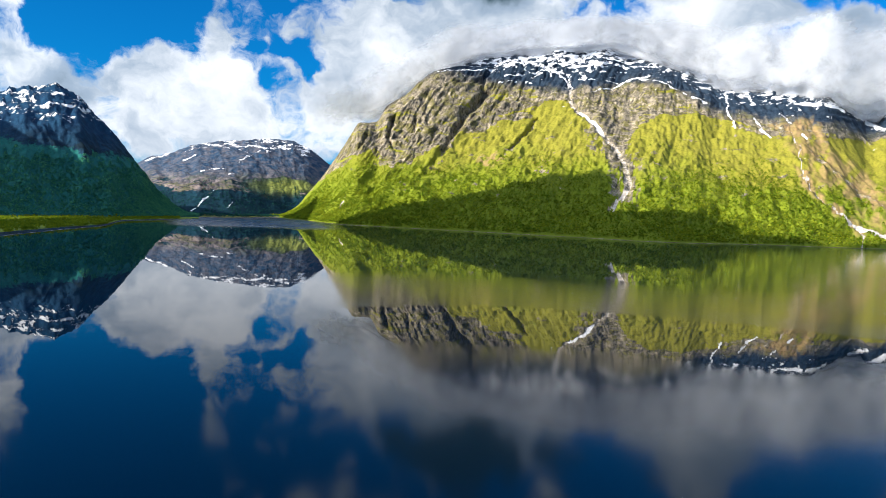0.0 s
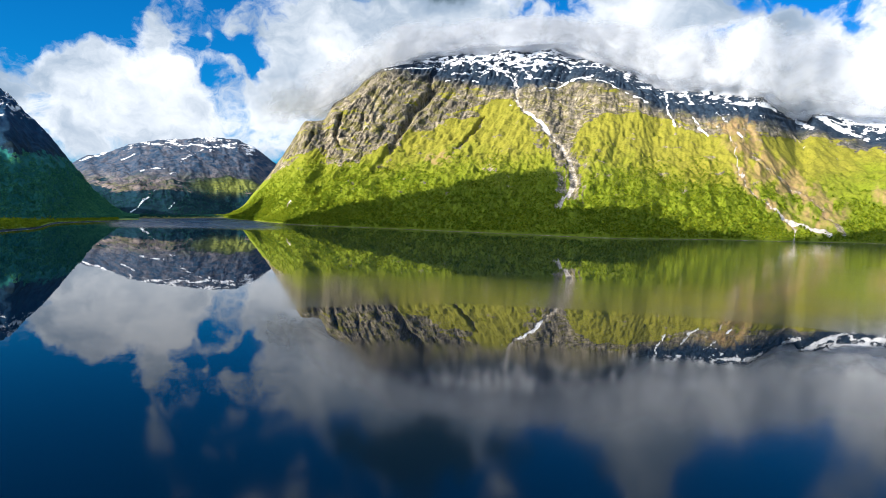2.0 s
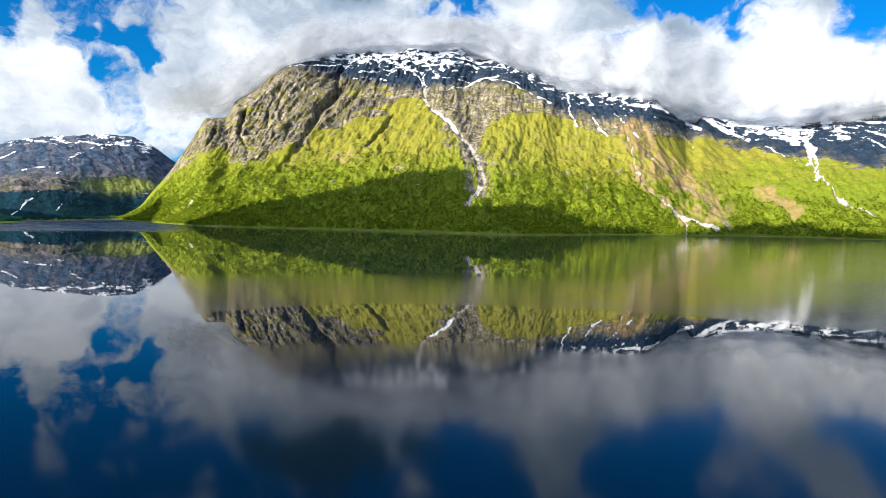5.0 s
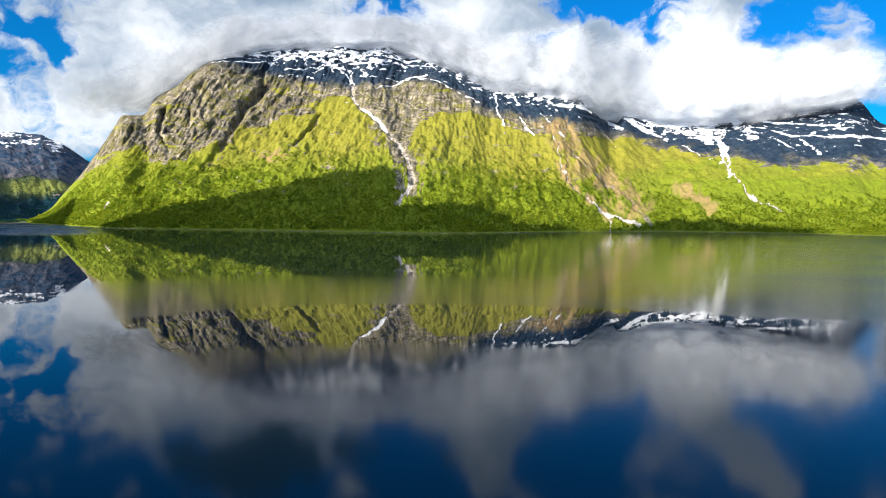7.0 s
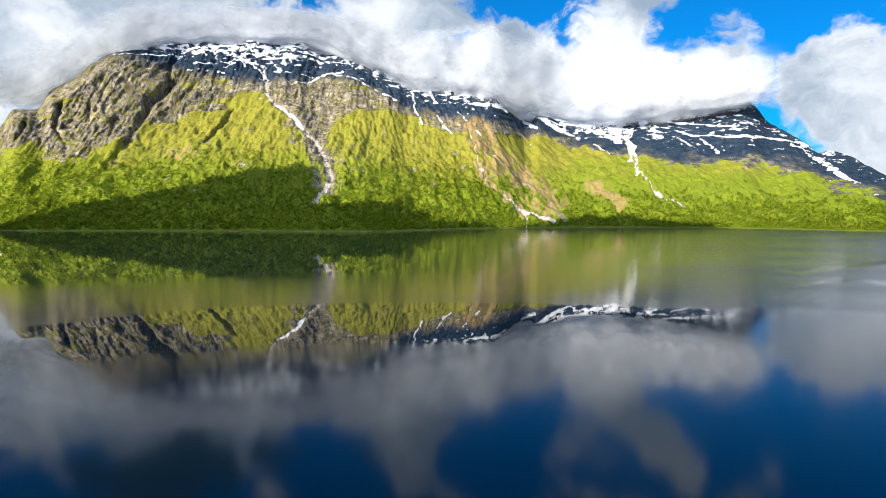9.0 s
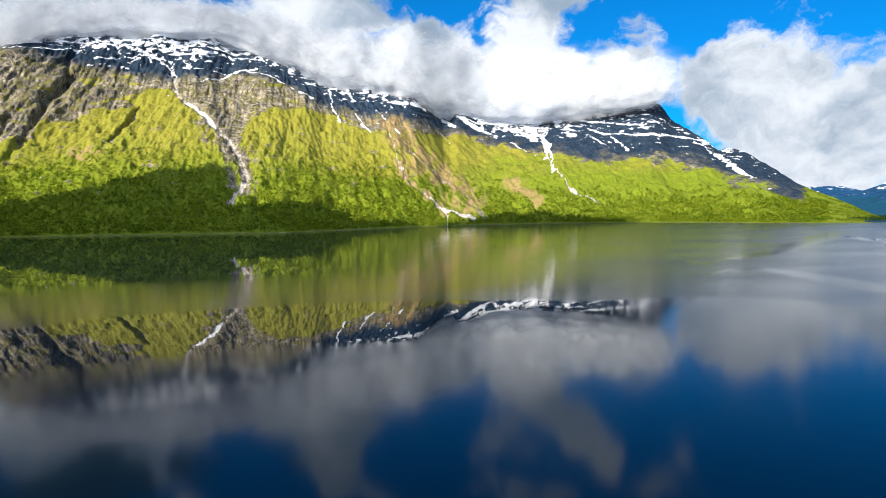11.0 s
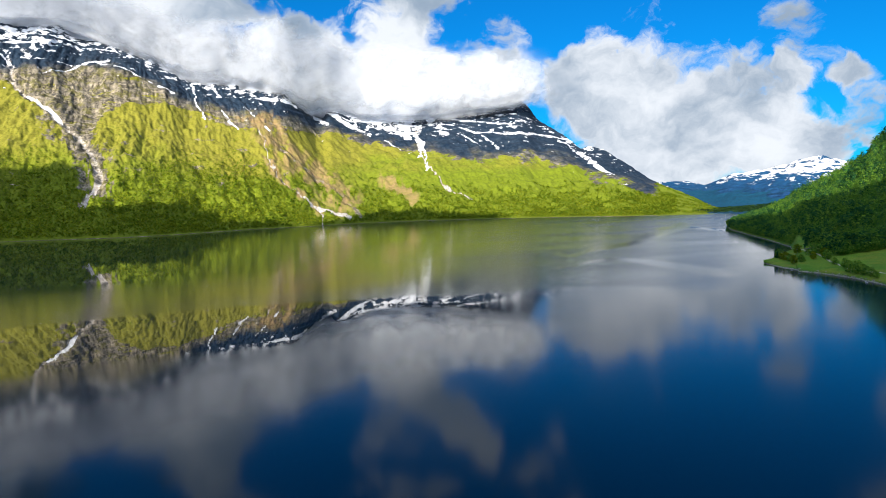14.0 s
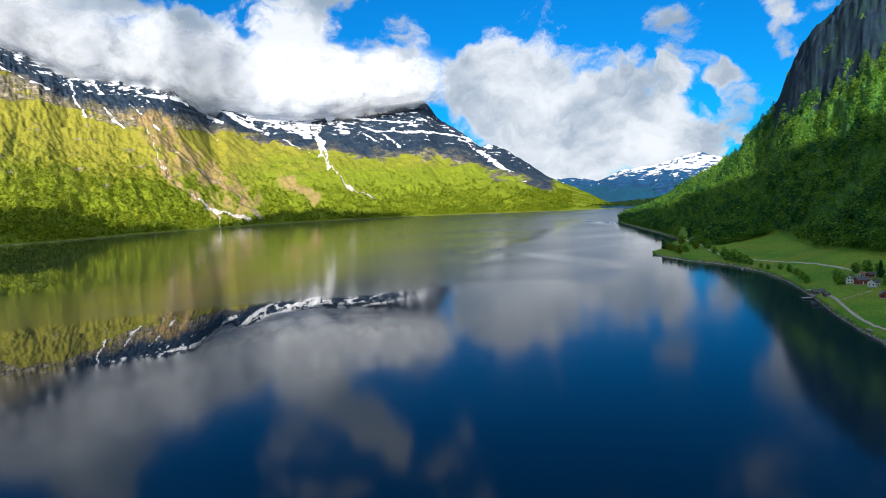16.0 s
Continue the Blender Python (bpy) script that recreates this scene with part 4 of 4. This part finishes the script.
N.tree.links.new(through_light.outputs[0], body.inputs[2])
clear_air = N.add("ShaderNodeBsdfTransparent")
body_of = attribute(N, "thick")
solid = N.math("MULTIPLY", N.ramp(body_of, 0.0, 0.35), N.ramp(N.math("ADD", puff, N.math("MULTIPLY", body_of, 0.42)), 0.46, 0.90))
whole = N.add("ShaderNodeMixShader", {0: solid})
N.tree.links.new(clear_air.outputs[0], whole.inputs[1])
N.tree.links.new(body.outputs[0], whole.inputs[2])
N.tree.links.new(whole.outputs[0], N.add("ShaderNodeOutputMaterial").inputs[0])


def cloud_bank(name, label, az0, az1, cols, base, tall, dist, deep, seed):
    """A long soft bank in three bulging skins, one behind another. base: the underside's height above the horizon in degrees, by bearing."""
    ob = new(name)
    tagged(ob, label, "cloud")
    for k, (back, body) in enumerate(((0, 0.72), (70, 0.9), (140, 1.0))):
        az, v = polar(az0, az1, cols, np.linspace(0, 1, 44))
        low, big = curve(az, base, 1.0) - 0.5 * (k - 1), curve(az, tall, 1.5)
        rr = curve(az, dist, 3.0) + back
        swell = 0.9 * fbm(az * 0.14 + 5 * k, v * 1.0, 2, seed + k)
        el = low + big * v * (1 + 0.15 * swell)
        r = rr - 0.10 * deep * (1 + 2.2 * swell) * np.sin(np.pi * np.clip(v * 0.8 + 0.2, 0, 1)) + 300 * v + 26 * fbm(az * 0.5 + 3 * k, v * 3, 4, seed + 7 + k, 0.6)
        thick = body * step(0.0, 0.24, v) * step(1.0, 0.5, v) * step(az0, az0 + 9, az) * step(az1, az1 - 9, az)
        x, y = lay(az, r)
        skin = new("skin", grid_mesh("skin", x, y, EYE + r * np.tan(np.radians(el)), MIST, {"thick": thick, "pale": step(-7, 7, az), "across": az * 63.0, "upward": el * 63.0, "depth": 0 * az + 400.0 * k}))
        skin.parent = ob
    return ob


cloud_bank("cloud_bank", "grey-white cloud bank resting on the snowy peaks", -40, 29, 200,
           [(-38, 6.5), (-34, 7.2), (-31, 8.8), (-29, 10.4), (-27, 11.6), (-24, 12.6), (-19, 13.2), (-13, 13.6), (-9, 12.2), (-6, 10.7), (-3.5, 9.6), (0, 9.4), (3, 9.0), (5.5, 7.6), (8, 7.4), (12, 7.3), (16, 7.3), (20, 7.7), (24, 8.2)],
           [(-40, 5.0), (-30, 4.6), (-22, 3.4), (-12, 3.3), (-5, 5.6), (5, 8.0), (20, 6.0), (29, 4.0)],
           [(-36, 2150), (-28, 2300), (-20, 2500), (-12, 2560), (-3, 2430), (4, 2450), (9, 2700), (24, 2800)], 150, 501)


# ---- near shore: farm, boathouse, lane, trees, boats ----
def part(name, bm, mat, parent, label=""):
    mesh = bpy.data.meshes.new(name)
    bm.to_mesh(mesh)
    bm.free()
    mesh.materials.append(mat)
    ob = new(name, mesh)
    ob.parent = parent
    if label:
        tagged(ob, label)
    return ob


def box(bm, x0, x1, y0, y1, z0, z1):
    v = [bm.verts.new(c) for c in ((x0, y0, z0), (x1, y0, z0), (x1, y1, z0), (x0, y1, z0), (x0, y0, z1), (x1, y0, z1), (x1, y1, z1), (x0, y1, z1))]
    for f in ((0, 3, 2, 1), (4, 5, 6, 7), (0, 1, 5, 4), (1, 2, 6, 5), (2, 3, 7, 6), (3, 0, 4, 7)):
        bm.faces.new([v[i] for i in f])
    return bm


def surface(name, a, b, scale, rough=0.8, stretch=(1, 1, 1)):
    m, N = material(name)
    at = N.add("ShaderNodeTexCoord").outputs["Object"]
    n = N.noise(N.scaled(at, *stretch), scale, 6.0, 0.6)
    finish(N, N.mix(N.ramp(n, 0.3, 0.7), a, b), rough, n, 0.4, 0.02)
    return m


WHITE_BOARD = surface("white_painted_boards", (0.62, 0.62, 0.60), (0.80, 0.80, 0.78), 3.0, 0.6, (1, 1, 6))
RED_BOARD = surface("red_painted_boards", (0.20, 0.030, 0.022), (0.34, 0.055, 0.040), 3.0, 0.7, (6, 6, 0.4))
DARK_ROOF = surface("dark_slate_roof", (0.030, 0.034, 0.042), (0.085, 0.090, 0.105), 2.0, 0.5)
RED_ROOF = surface("red_tile_roof", (0.20, 0.07, 0.045), (0.34, 0.13, 0.08), 2.0, 0.7)
GREY_BOARD = surface("weathered_grey_boards", (0.10, 0.09, 0.08), (0.24, 0.22, 0.20), 2.5, 0.85, (5, 5, 0.5))
BRICK = surface("chimney_brick", (0.16, 0.07, 0.05), (0.30, 0.14, 0.10), 6.0)
CONCRETE = surface("pale_concrete", (0.30, 0.29, 0.27), (0.48, 0.47, 0.44), 1.5, 0.85)
BARK = surface("grey_brown_bark", (0.05, 0.038, 0.028), (0.14, 0.11, 0.085), 3.0, 0.9, (4, 4, 0.6))
HULL = surface("white_boat_paint", (0.65, 0.66, 0.66), (0.82, 0.82, 0.80), 2.0, 0.3)
BOULDER = surface("grey_shore_stone", (0.13, 0.125, 0.115), (0.38, 0.36, 0.33), 0.9, 0.9)
PANE, N = material("window_glass")
finish(N, (0.02, 0.025, 0.03), 0.08, **{"Specular IOR Level": 0.6})
LANE, N = material("gravel_lane")
at = place_of(N)
n = N.noise(at, 1.2, 6.0, 0.65)
finish(N, N.mix(N.ramp(n, 0.3, 0.7), (0.22, 0.20, 0.17), (0.48, 0.45, 0.40)), 0.95, n, 0.4, 0.05)


def ground_at(az, r):
    z = near_height(np.array([float(az)]), np.array([float(r)]))[0]
    low = float(spit_height(np.array([float(az)]), np.array([float(r)]))[0])
    return max(float(z[0]), low) + 0.35 * float(fbm(np.array([az * 3.0]), np.array([r / 9.0]), 3, 221)[0])


def spot(az, r, turn=0.0, sink=0.0):
    x, y = lay(np.array(float(az)), float(r))
    return pose(UNIT * float(x), UNIT * float(y), UNIT * ground_at(az, r) - sink, 0, 0, turn)


def house(name, label, az, r, turn, length, width, wall, pitch, walls, roof, windows, floors=1, chimney=True, door_side=-1):
    """A gabled house: its ridge runs along its own x."""
    ob = new(name)
    ob.matrix_world = spot(az, r, turn, 0.3) @ Matrix.Scale(0.66, 4)
    tagged(ob, label, "house")
    l, w, base = length / 2, width / 2, 0.7
    part("foundation", box(bmesh.new(), -l - 0.05, l + 0.05, -w - 0.05, w + 0.05, -1.2, base), CONCRETE, ob, "pale concrete foundation")
    top = base + wall
    peak = top + w * math.tan(radians(pitch))
    bm = bmesh.new()
    ring = [[bm.verts.new(c) for c in ((x, -w, base), (x, w, base), (x, w, top), (x, 0, peak), (x, -w, top))] for x in (-l, l)]
    bm.faces.new(ring[0][::-1])
    bm.faces.new(ring[1])
    for k in (0, 1, 4):
        bm.faces.new([ring[0][k], ring[0][(k + 1) % 5], ring[1][(k + 1) % 5], ring[1][k]])
    body = part("walls", bm, walls, ob)
    for side in (-1, 1):
        bm = bmesh.new()
        over, thick = 0.5, 0.18
        low = (side * (w + over), top - over * math.tan(radians(pitch)) + 0.03)
        pts = [(0, peak + 0.03), low, (low[0], low[1] + thick), (0, peak + 0.03 + thick)]
        ends = [[bm.verts.new((x, y, z)) for y, z in pts] for x in (-l - 0.4, l + 0.4)]
        bm.faces.new(ends[0])
        bm.faces.new(ends[1][::-1])
        for k in range(4):
            bm.faces.new([ends[0][k], ends[0][(k + 1) % 4], ends[1][(k + 1) % 4], ends[1][k]])
        bmesh.ops.recalc_face_normals(bm, faces=bm.faces)
        part("roof_slope", bm, roof, ob)
        part("barge_board", box(bmesh.new(), side * (l + 0.40), side * (l + 0.46), -0.12, 0.12, peak - 0.2, peak + 0.22), WHITE_BOARD, ob)

    def opening(x, y, z, wide, tall, along_x, name, mat):
        t = 0.05
        a = (x - wide / 2, x + wide / 2, y - t, y + t) if along_x else (x - t, x + t, y - wide / 2, y + wide / 2)
        ob2 = part(name, box(bmesh.new(), *a, z, z + tall), mat, ob)
        b = 0.1
        for dz in (-b, tall):
            part("frame", box(bmesh.new(), a[0] - b * along_x - 0.01, a[1] + b * along_x + 0.01, a[2] - b * (not along_x) - 0.01, a[3] + b * (not along_x) + 0.01, z + dz, z + dz + b), WHITE_BOARD, ob2)
        return ob2

    for floor_level in range(floors):
        z = base + 0.9 + 2.6 * floor_level
        for side in (-1, 1):
            for k in range(windows):
                x = -l + (k + 0.5) * length / windows
                if floor_level == 0 and side == door_side and k == windows // 2:
                    opening(x, side * w, base, 1.0, 2.05, True, "door", RED_BOARD if walls is WHITE_BOARD else WHITE_BOARD)
                else:
                    opening(x, side * w, z, 1.0, 1.25, True, "window", PANE)
            for y in (-w * 0.45, w * 0.45):
                opening(side * l, y, z, 0.9, 1.25, False, "window", PANE)
    if chimney:
        part("chimney", box(bmesh.new(), l * 0.2, l * 0.2 + 0.6, -0.3, 0.3, peak - 0.6, peak + 1.0), BRICK, ob)
    return ob


house("boathouse", "long grey boathouse with a dark slate roof at the water's edge", 54.95, 268.5, -26, 9.0, 6.0, 2.2, 30, GREY_BOARD, DARK_ROOF, 3, 1, False)
house("boat_shed", "small red boat shed beside the boathouse", 55.5, 261.0, -26, 4.2, 3.2, 1.9, 35, RED_BOARD, DARK_ROOF, 1, 1, False)
house("farmhouse", "white farmhouse with a dark roof and a brick chimney", 57.05, 275.0, 30, 6.5, 5.5, 4.2, 40, WHITE_BOARD, DARK_ROOF, 3, 2)
house("barn", "red wooden barn with a dark roof beside the farmhouse", 57.75, 270.5, -30, 8.5, 6.0, 3.6, 38, RED_BOARD, DARK_ROOF, 3, 1, False)
house("cottage", "white cottage with a dark slate roof on the lawn", 58.55, 264.0, 5, 8.0, 6.0, 3.2, 36, WHITE_BOARD, DARK_ROOF, 3, 1)
house("red_cottage", "red cottage with white trim and a dark roof", 59.15, 245.5, 40, 6.5, 5.0, 2.8, 38, RED_BOARD, DARK_ROOF, 2, 1)
house("annexe", "small white annexe behind the barn", 57.75, 283.0, 10, 5.5, 4.5, 2.6, 38, WHITE_BOARD, RED_ROOF, 2, 1, False)
house("stable", "low red stable with white trim behind the cottage", 58.35, 281.0, -10, 6.5, 4.5, 2.6, 35, RED_BOARD, DARK_ROOF, 2, 1, False)
house("point_house", "white house among trees on the wooded point", 45.9, 462.0, -40, 10.0, 7.0, 3.6, 35, WHITE_BOARD, DARK_ROOF, 4, 1)


def ribbon(name, label, knots, wide, mat, lift=0.12):
    """A lane laid on the ground along knots of bearing and distance."""
    k = np.array(knots, float)
    t = np.linspace(0, len(k) - 1, 24 * (len(k) - 1) + 1)
    az, r = curve(t, np.stack([np.arange(len(k)), k[:, 0]], 1), 0.35), curve(t, np.stack([np.arange(len(k)), k[:, 1]], 1), 0.35)
    x, y = lay(az, r)
    dx, dy = np.gradient(x), np.gradient(y)
    n = np.hypot(dx, dy)
    side = np.linspace(-0.5, 0.5, 5)[:, None] * wide / UNIT * (1 + 0.12 * fbm(t * 5, t * 0, 2, 601))
    xs, ys = x - dy / n * side, y + dx / n * side
    rr, aa = np.hypot(xs, ys), np.degrees(np.arctan2(xs, ys))
    z = near_height(aa, rr)[0] + 0.35 * fbm(aa * 3, rr / 9, 3, 221) + lift / UNIT
    ob = new(name, grid_mesh(name, xs, ys, z, mat, {}))
    return tagged(ob, label, "road", kind="structure")


ribbon("road", "pale gravel road along the fields", [(44.6, 492), (45.4, 474), (46.4, 456), (47.4, 419), (48.7, 391), (50.9, 373), (53.9, 342), (56.9, 302), (58.2, 289), (61, 275), (65, 262)], 1.9, LANE)
ribbon("boathouse_lane", "pale gravel lane from the boathouse along the shore", [(55.55, 263.5), (56.1, 253), (56.9, 235), (57.7, 221), (58.6, 211), (60.5, 200), (63, 188)], 1.5, LANE)
ribbon("footpath", "worn path across the lawn to the cottage", [(56.2, 250), (57.2, 252.5), (58.2, 256.5), (58.5, 259)], 0.9, LANE)


# ---- trees of their own ----
def tree(name, label, az, r, tall, wide, leaves, rng, clumps=170, bare=0.22, cone=False):
    ob = new(name)
    ob.matrix_world = spot(az, r, rng.uniform(0, 360), 0.15)
    tagged(ob, label, "tree", group="trees by the fields")
    bm = bmesh.new()
    lean = rng.normal(0, 0.03, 2)
    rings = []
    for k in range(7):
        u = k / 6
        rad = tall * 0.022 * (1 - 0.85 * u) * (1.5 if k == 0 else 1)
        rings.append([bm.verts.new((lean[0] * tall * u + rad * math.cos(a), lean[1] * tall * u + rad * math.sin(a), tall * 0.9 * u)) for a in np.linspace(0, 2 * np.pi, 7)[:-1]])
    for p, q in zip(rings, rings[1:]):
        for k in range(6):
            bm.faces.new((p[k], p[(k + 1) % 6], q[(k + 1) % 6], q[k]))
    for k in range(6):
        a, z0 = rng.uniform(0, 2 * np.pi), tall * rng.uniform(bare, 0.7)
        out = wide * 0.4 * (1 - z0 / tall)
        base, tip = Vector((0, 0, z0)), Vector((out * math.cos(a), out * math.sin(a), z0 + (0.02 if cone else 0.18) * tall))
        w = tall * 0.008
        v = [bm.verts.new(base + Vector(o)) for o in ((0, 0, -w), (w * math.sin(a), -w * math.cos(a), w), (-w * math.sin(a), w * math.cos(a), w))] + [bm.verts.new(tip)]
        for f in ((0, 1, 3), (1, 2, 3), (2, 0, 3)):
            bm.faces.new([v[i] for i in f])
    part("trunk", bm, BARK, ob)
    u = rng.uniform(bare, 1, clumps)
    a = rng.uniform(0, 2 * np.pi, clumps)
    t = (u - bare) / (1 - bare)
    profile = (1 - t) if cone else np.sqrt(np.clip(1 - (2 * t - 0.85) ** 2 / 1.4, 0.02, 1))
    lobes = 1 + 0.3 * np.sin(3 * a + rng.uniform(0, 6)) * np.sin(5 * t + rng.uniform(0, 6))
    d = wide * 0.5 * profile * lobes * np.sqrt(rng.uniform(0.15, 1, clumps))
    c = np.stack([d * np.cos(a), d * np.sin(a), tall * u], -1)
    crown = new("crown", quads_mesh("crown", c, tall * 0.16 * rng.uniform(0.6, 1.3, clumps), leaves, rng, 0.22, np.stack([np.cos(a), np.sin(a), 1.6 * t - 0.4], -1)))
    crown.parent = ob
    return ob


trng = np.random.default_rng(21)
ROUND = "round leafy tree beside the green fields"
for az, r, tall in ((43.9, 460, 9), (44.3, 447, 8), (44.6, 440, 7), (44.9, 428, 8), (45.4, 424, 7), (45.1, 462, 9), (46.0, 447, 10), (46.5, 452, 9), (46.9, 440, 8), (47.1, 428, 9), (46.2, 432, 7),
                    (48.3, 397, 8), (48.6, 383, 9), (49.1, 378, 10), (49.5, 371, 8), (49.9, 366, 7), (50.3, 362, 5), (51.5, 343, 4), (52.4, 337, 4), (53.0, 327, 5), (53.5, 314, 5), (53.9, 302, 5.5), (54.2, 293, 5),
                    (56.4, 275, 7), (56.2, 284, 6), (58.1, 291, 7), (57.4, 292, 6), (59.4, 262, 6), (59.6, 238, 5), (60.2, 256, 7), (58.9, 287, 6), (44.0, 452, 6), (47.6, 410, 6), (51.0, 352, 3.5)):
    bright = 43 < az < 47.5 and trng.random() < 0.6
    tree("leafy_tree", "sunny yellow-green tree on the wooded point" if bright else ROUND, az, r, tall, tall * 0.85, LEAF_SUNNY if bright else LEAF_DEEP, trng, 170, 0.12)
for az, r, tall in ((43.62, 462, 9), (43.75, 458, 7), (58.95, 279, 9), (45.7, 478, 11), (47.9, 447, 10), (55.7, 369, 11), (52.9, 466, 11)):
    tree("spruce", "tall narrow dark spruce near the shore", az, r, tall, tall * 0.42, LEAF_SPRUCE, trng, 170, 0.06, True)


# ---- stones along the water's edge ----
def stone(name, x, y, z, size, rng):
    bm = bmesh.new()
    bmesh.ops.create_icosphere(bm, subdivisions=1, radius=size)
    for v in bm.verts:
        v.co *= rng.uniform(0.7, 1.15)
        v.co.z *= 0.6
    mesh = bpy.data.meshes.new(name)
    bm.to_mesh(mesh)
    bm.free()
    mesh.materials.append(BOULDER)
    ob = new(name, mesh)
    ob.matrix_world = pose(x, y, z, 0, 0, rng.uniform(0, 360))
    return tagged(ob, "grey shore stone at the water's edge", "stone", group="stones along the shore")


shapes = []
for k in range(150):
    az = trng.uniform(43.8, 62) if k < 120 else trng.uniform(40.5, 43.8)
    r = float(curve(np.array([az]), NEAR_SHORE, 0.15)[0]) + trng.uniform(-0.3, 2.4)
    x, y = UNIT * lay(np.array(az), r)[0], UNIT * lay(np.array(az), r)[1]
    size = trng.uniform(0.25, 0.9) * (1.0 if az > 48 else 1.4)
    if len(shapes) < 6:
        shapes.append(stone("shore_stone", float(x), float(y), UNIT * max(ground_at(az, r), -0.1) + 0.1 * size, size, trng))
    else:
        made = copy_thing(shapes[k % 6], pose(float(x), float(y), UNIT * max(ground_at(az, r), -0.1) + 0.08 * size, 0, 0, trng.uniform(0, 360)))


def boat(az, r, turn, long=4.6):
    ob = new("rowing_boat")
    x, y = lay(np.array(float(az)), float(r))
    ob.matrix_world = pose(UNIT * float(x), UNIT * float(y), max(0.05, UNIT * ground_at(az, r)), 0, 4, turn)
    tagged(ob, "small white rowing boat drawn up on the shore", "boat")
    bm = bmesh.new()
    outer, inner = [], []
    for k in range(9):
        u = k / 8
        half = 0.78 * math.sin(math.pi * (0.12 + 0.8 * u)) ** 0.7 * (1 if u < 0.85 else (1 - u) / 0.15 * 0.9 + 0.1)
        rise = 0.55 + 0.25 * (2 * u - 0.8) ** 2
        for store, w, low in ((outer, half, 0.0), (inner, max(half - 0.06, 0.02), 0.08)):
            store.append([bm.verts.new((long * (u - 0.5), s * w, z)) for s, z in ((-1, rise), (-0.6, low + 0.1), (0, low), (0.6, low + 0.1), (1, rise))])
    for rows, flip in ((outer, False), (inner, True)):
        for p, q in zip(rows, rows[1:]):
            for k in range(4):
                f = (p[k], p[k + 1], q[k + 1], q[k])
                bm.faces.new(f[::-1] if flip else f)
    for p, q, a, b in zip(outer, outer[1:], inner, inner[1:]):
        for k in (0, 4):
            bm.faces.new((p[k], q[k], b[k], a[k]))
    bm.faces.new([*outer[0], *inner[0][::-1]])
    bm.faces.new([*outer[-1], *inner[-1][::-1]])
    part("hull", bm, HULL, ob)
    for u in (-0.18, 0.16):
        part("thwart", box(bmesh.new(), long * u - 0.12, long * u + 0.12, -0.6, 0.6, 0.36, 0.40), GREY_BOARD, ob)
    return ob


boat(49.65, 356.8, 60)
boat(44.75, 410.5, 20)
boat(54.4, 278.0, -10)


def jetty(az, r, turn):
    ob = new("jetty")
    x, y = lay(np.array(float(az)), float(r))
    ob.matrix_world = pose(UNIT * float(x), UNIT * float(y), 0, 0, 0, turn)
    tagged(ob, "short pale concrete jetty beside the boathouse", "jetty")
    part("deck", box(bmesh.new(), -5, 5, -1.2, 1.2, 0.45, 0.75), CONCRETE, ob)
    for x0 in (-4.2, -1.4, 1.4, 4.2):
        for y0 in (-0.9, 0.9):
            part("post", box(bmesh.new(), x0 - 0.15, x0 + 0.15, y0 - 0.15, y0 + 0.15, -3, 0.45), GREY_BOARD, ob)
    return ob


jetty(54.5, 268.0, -22)
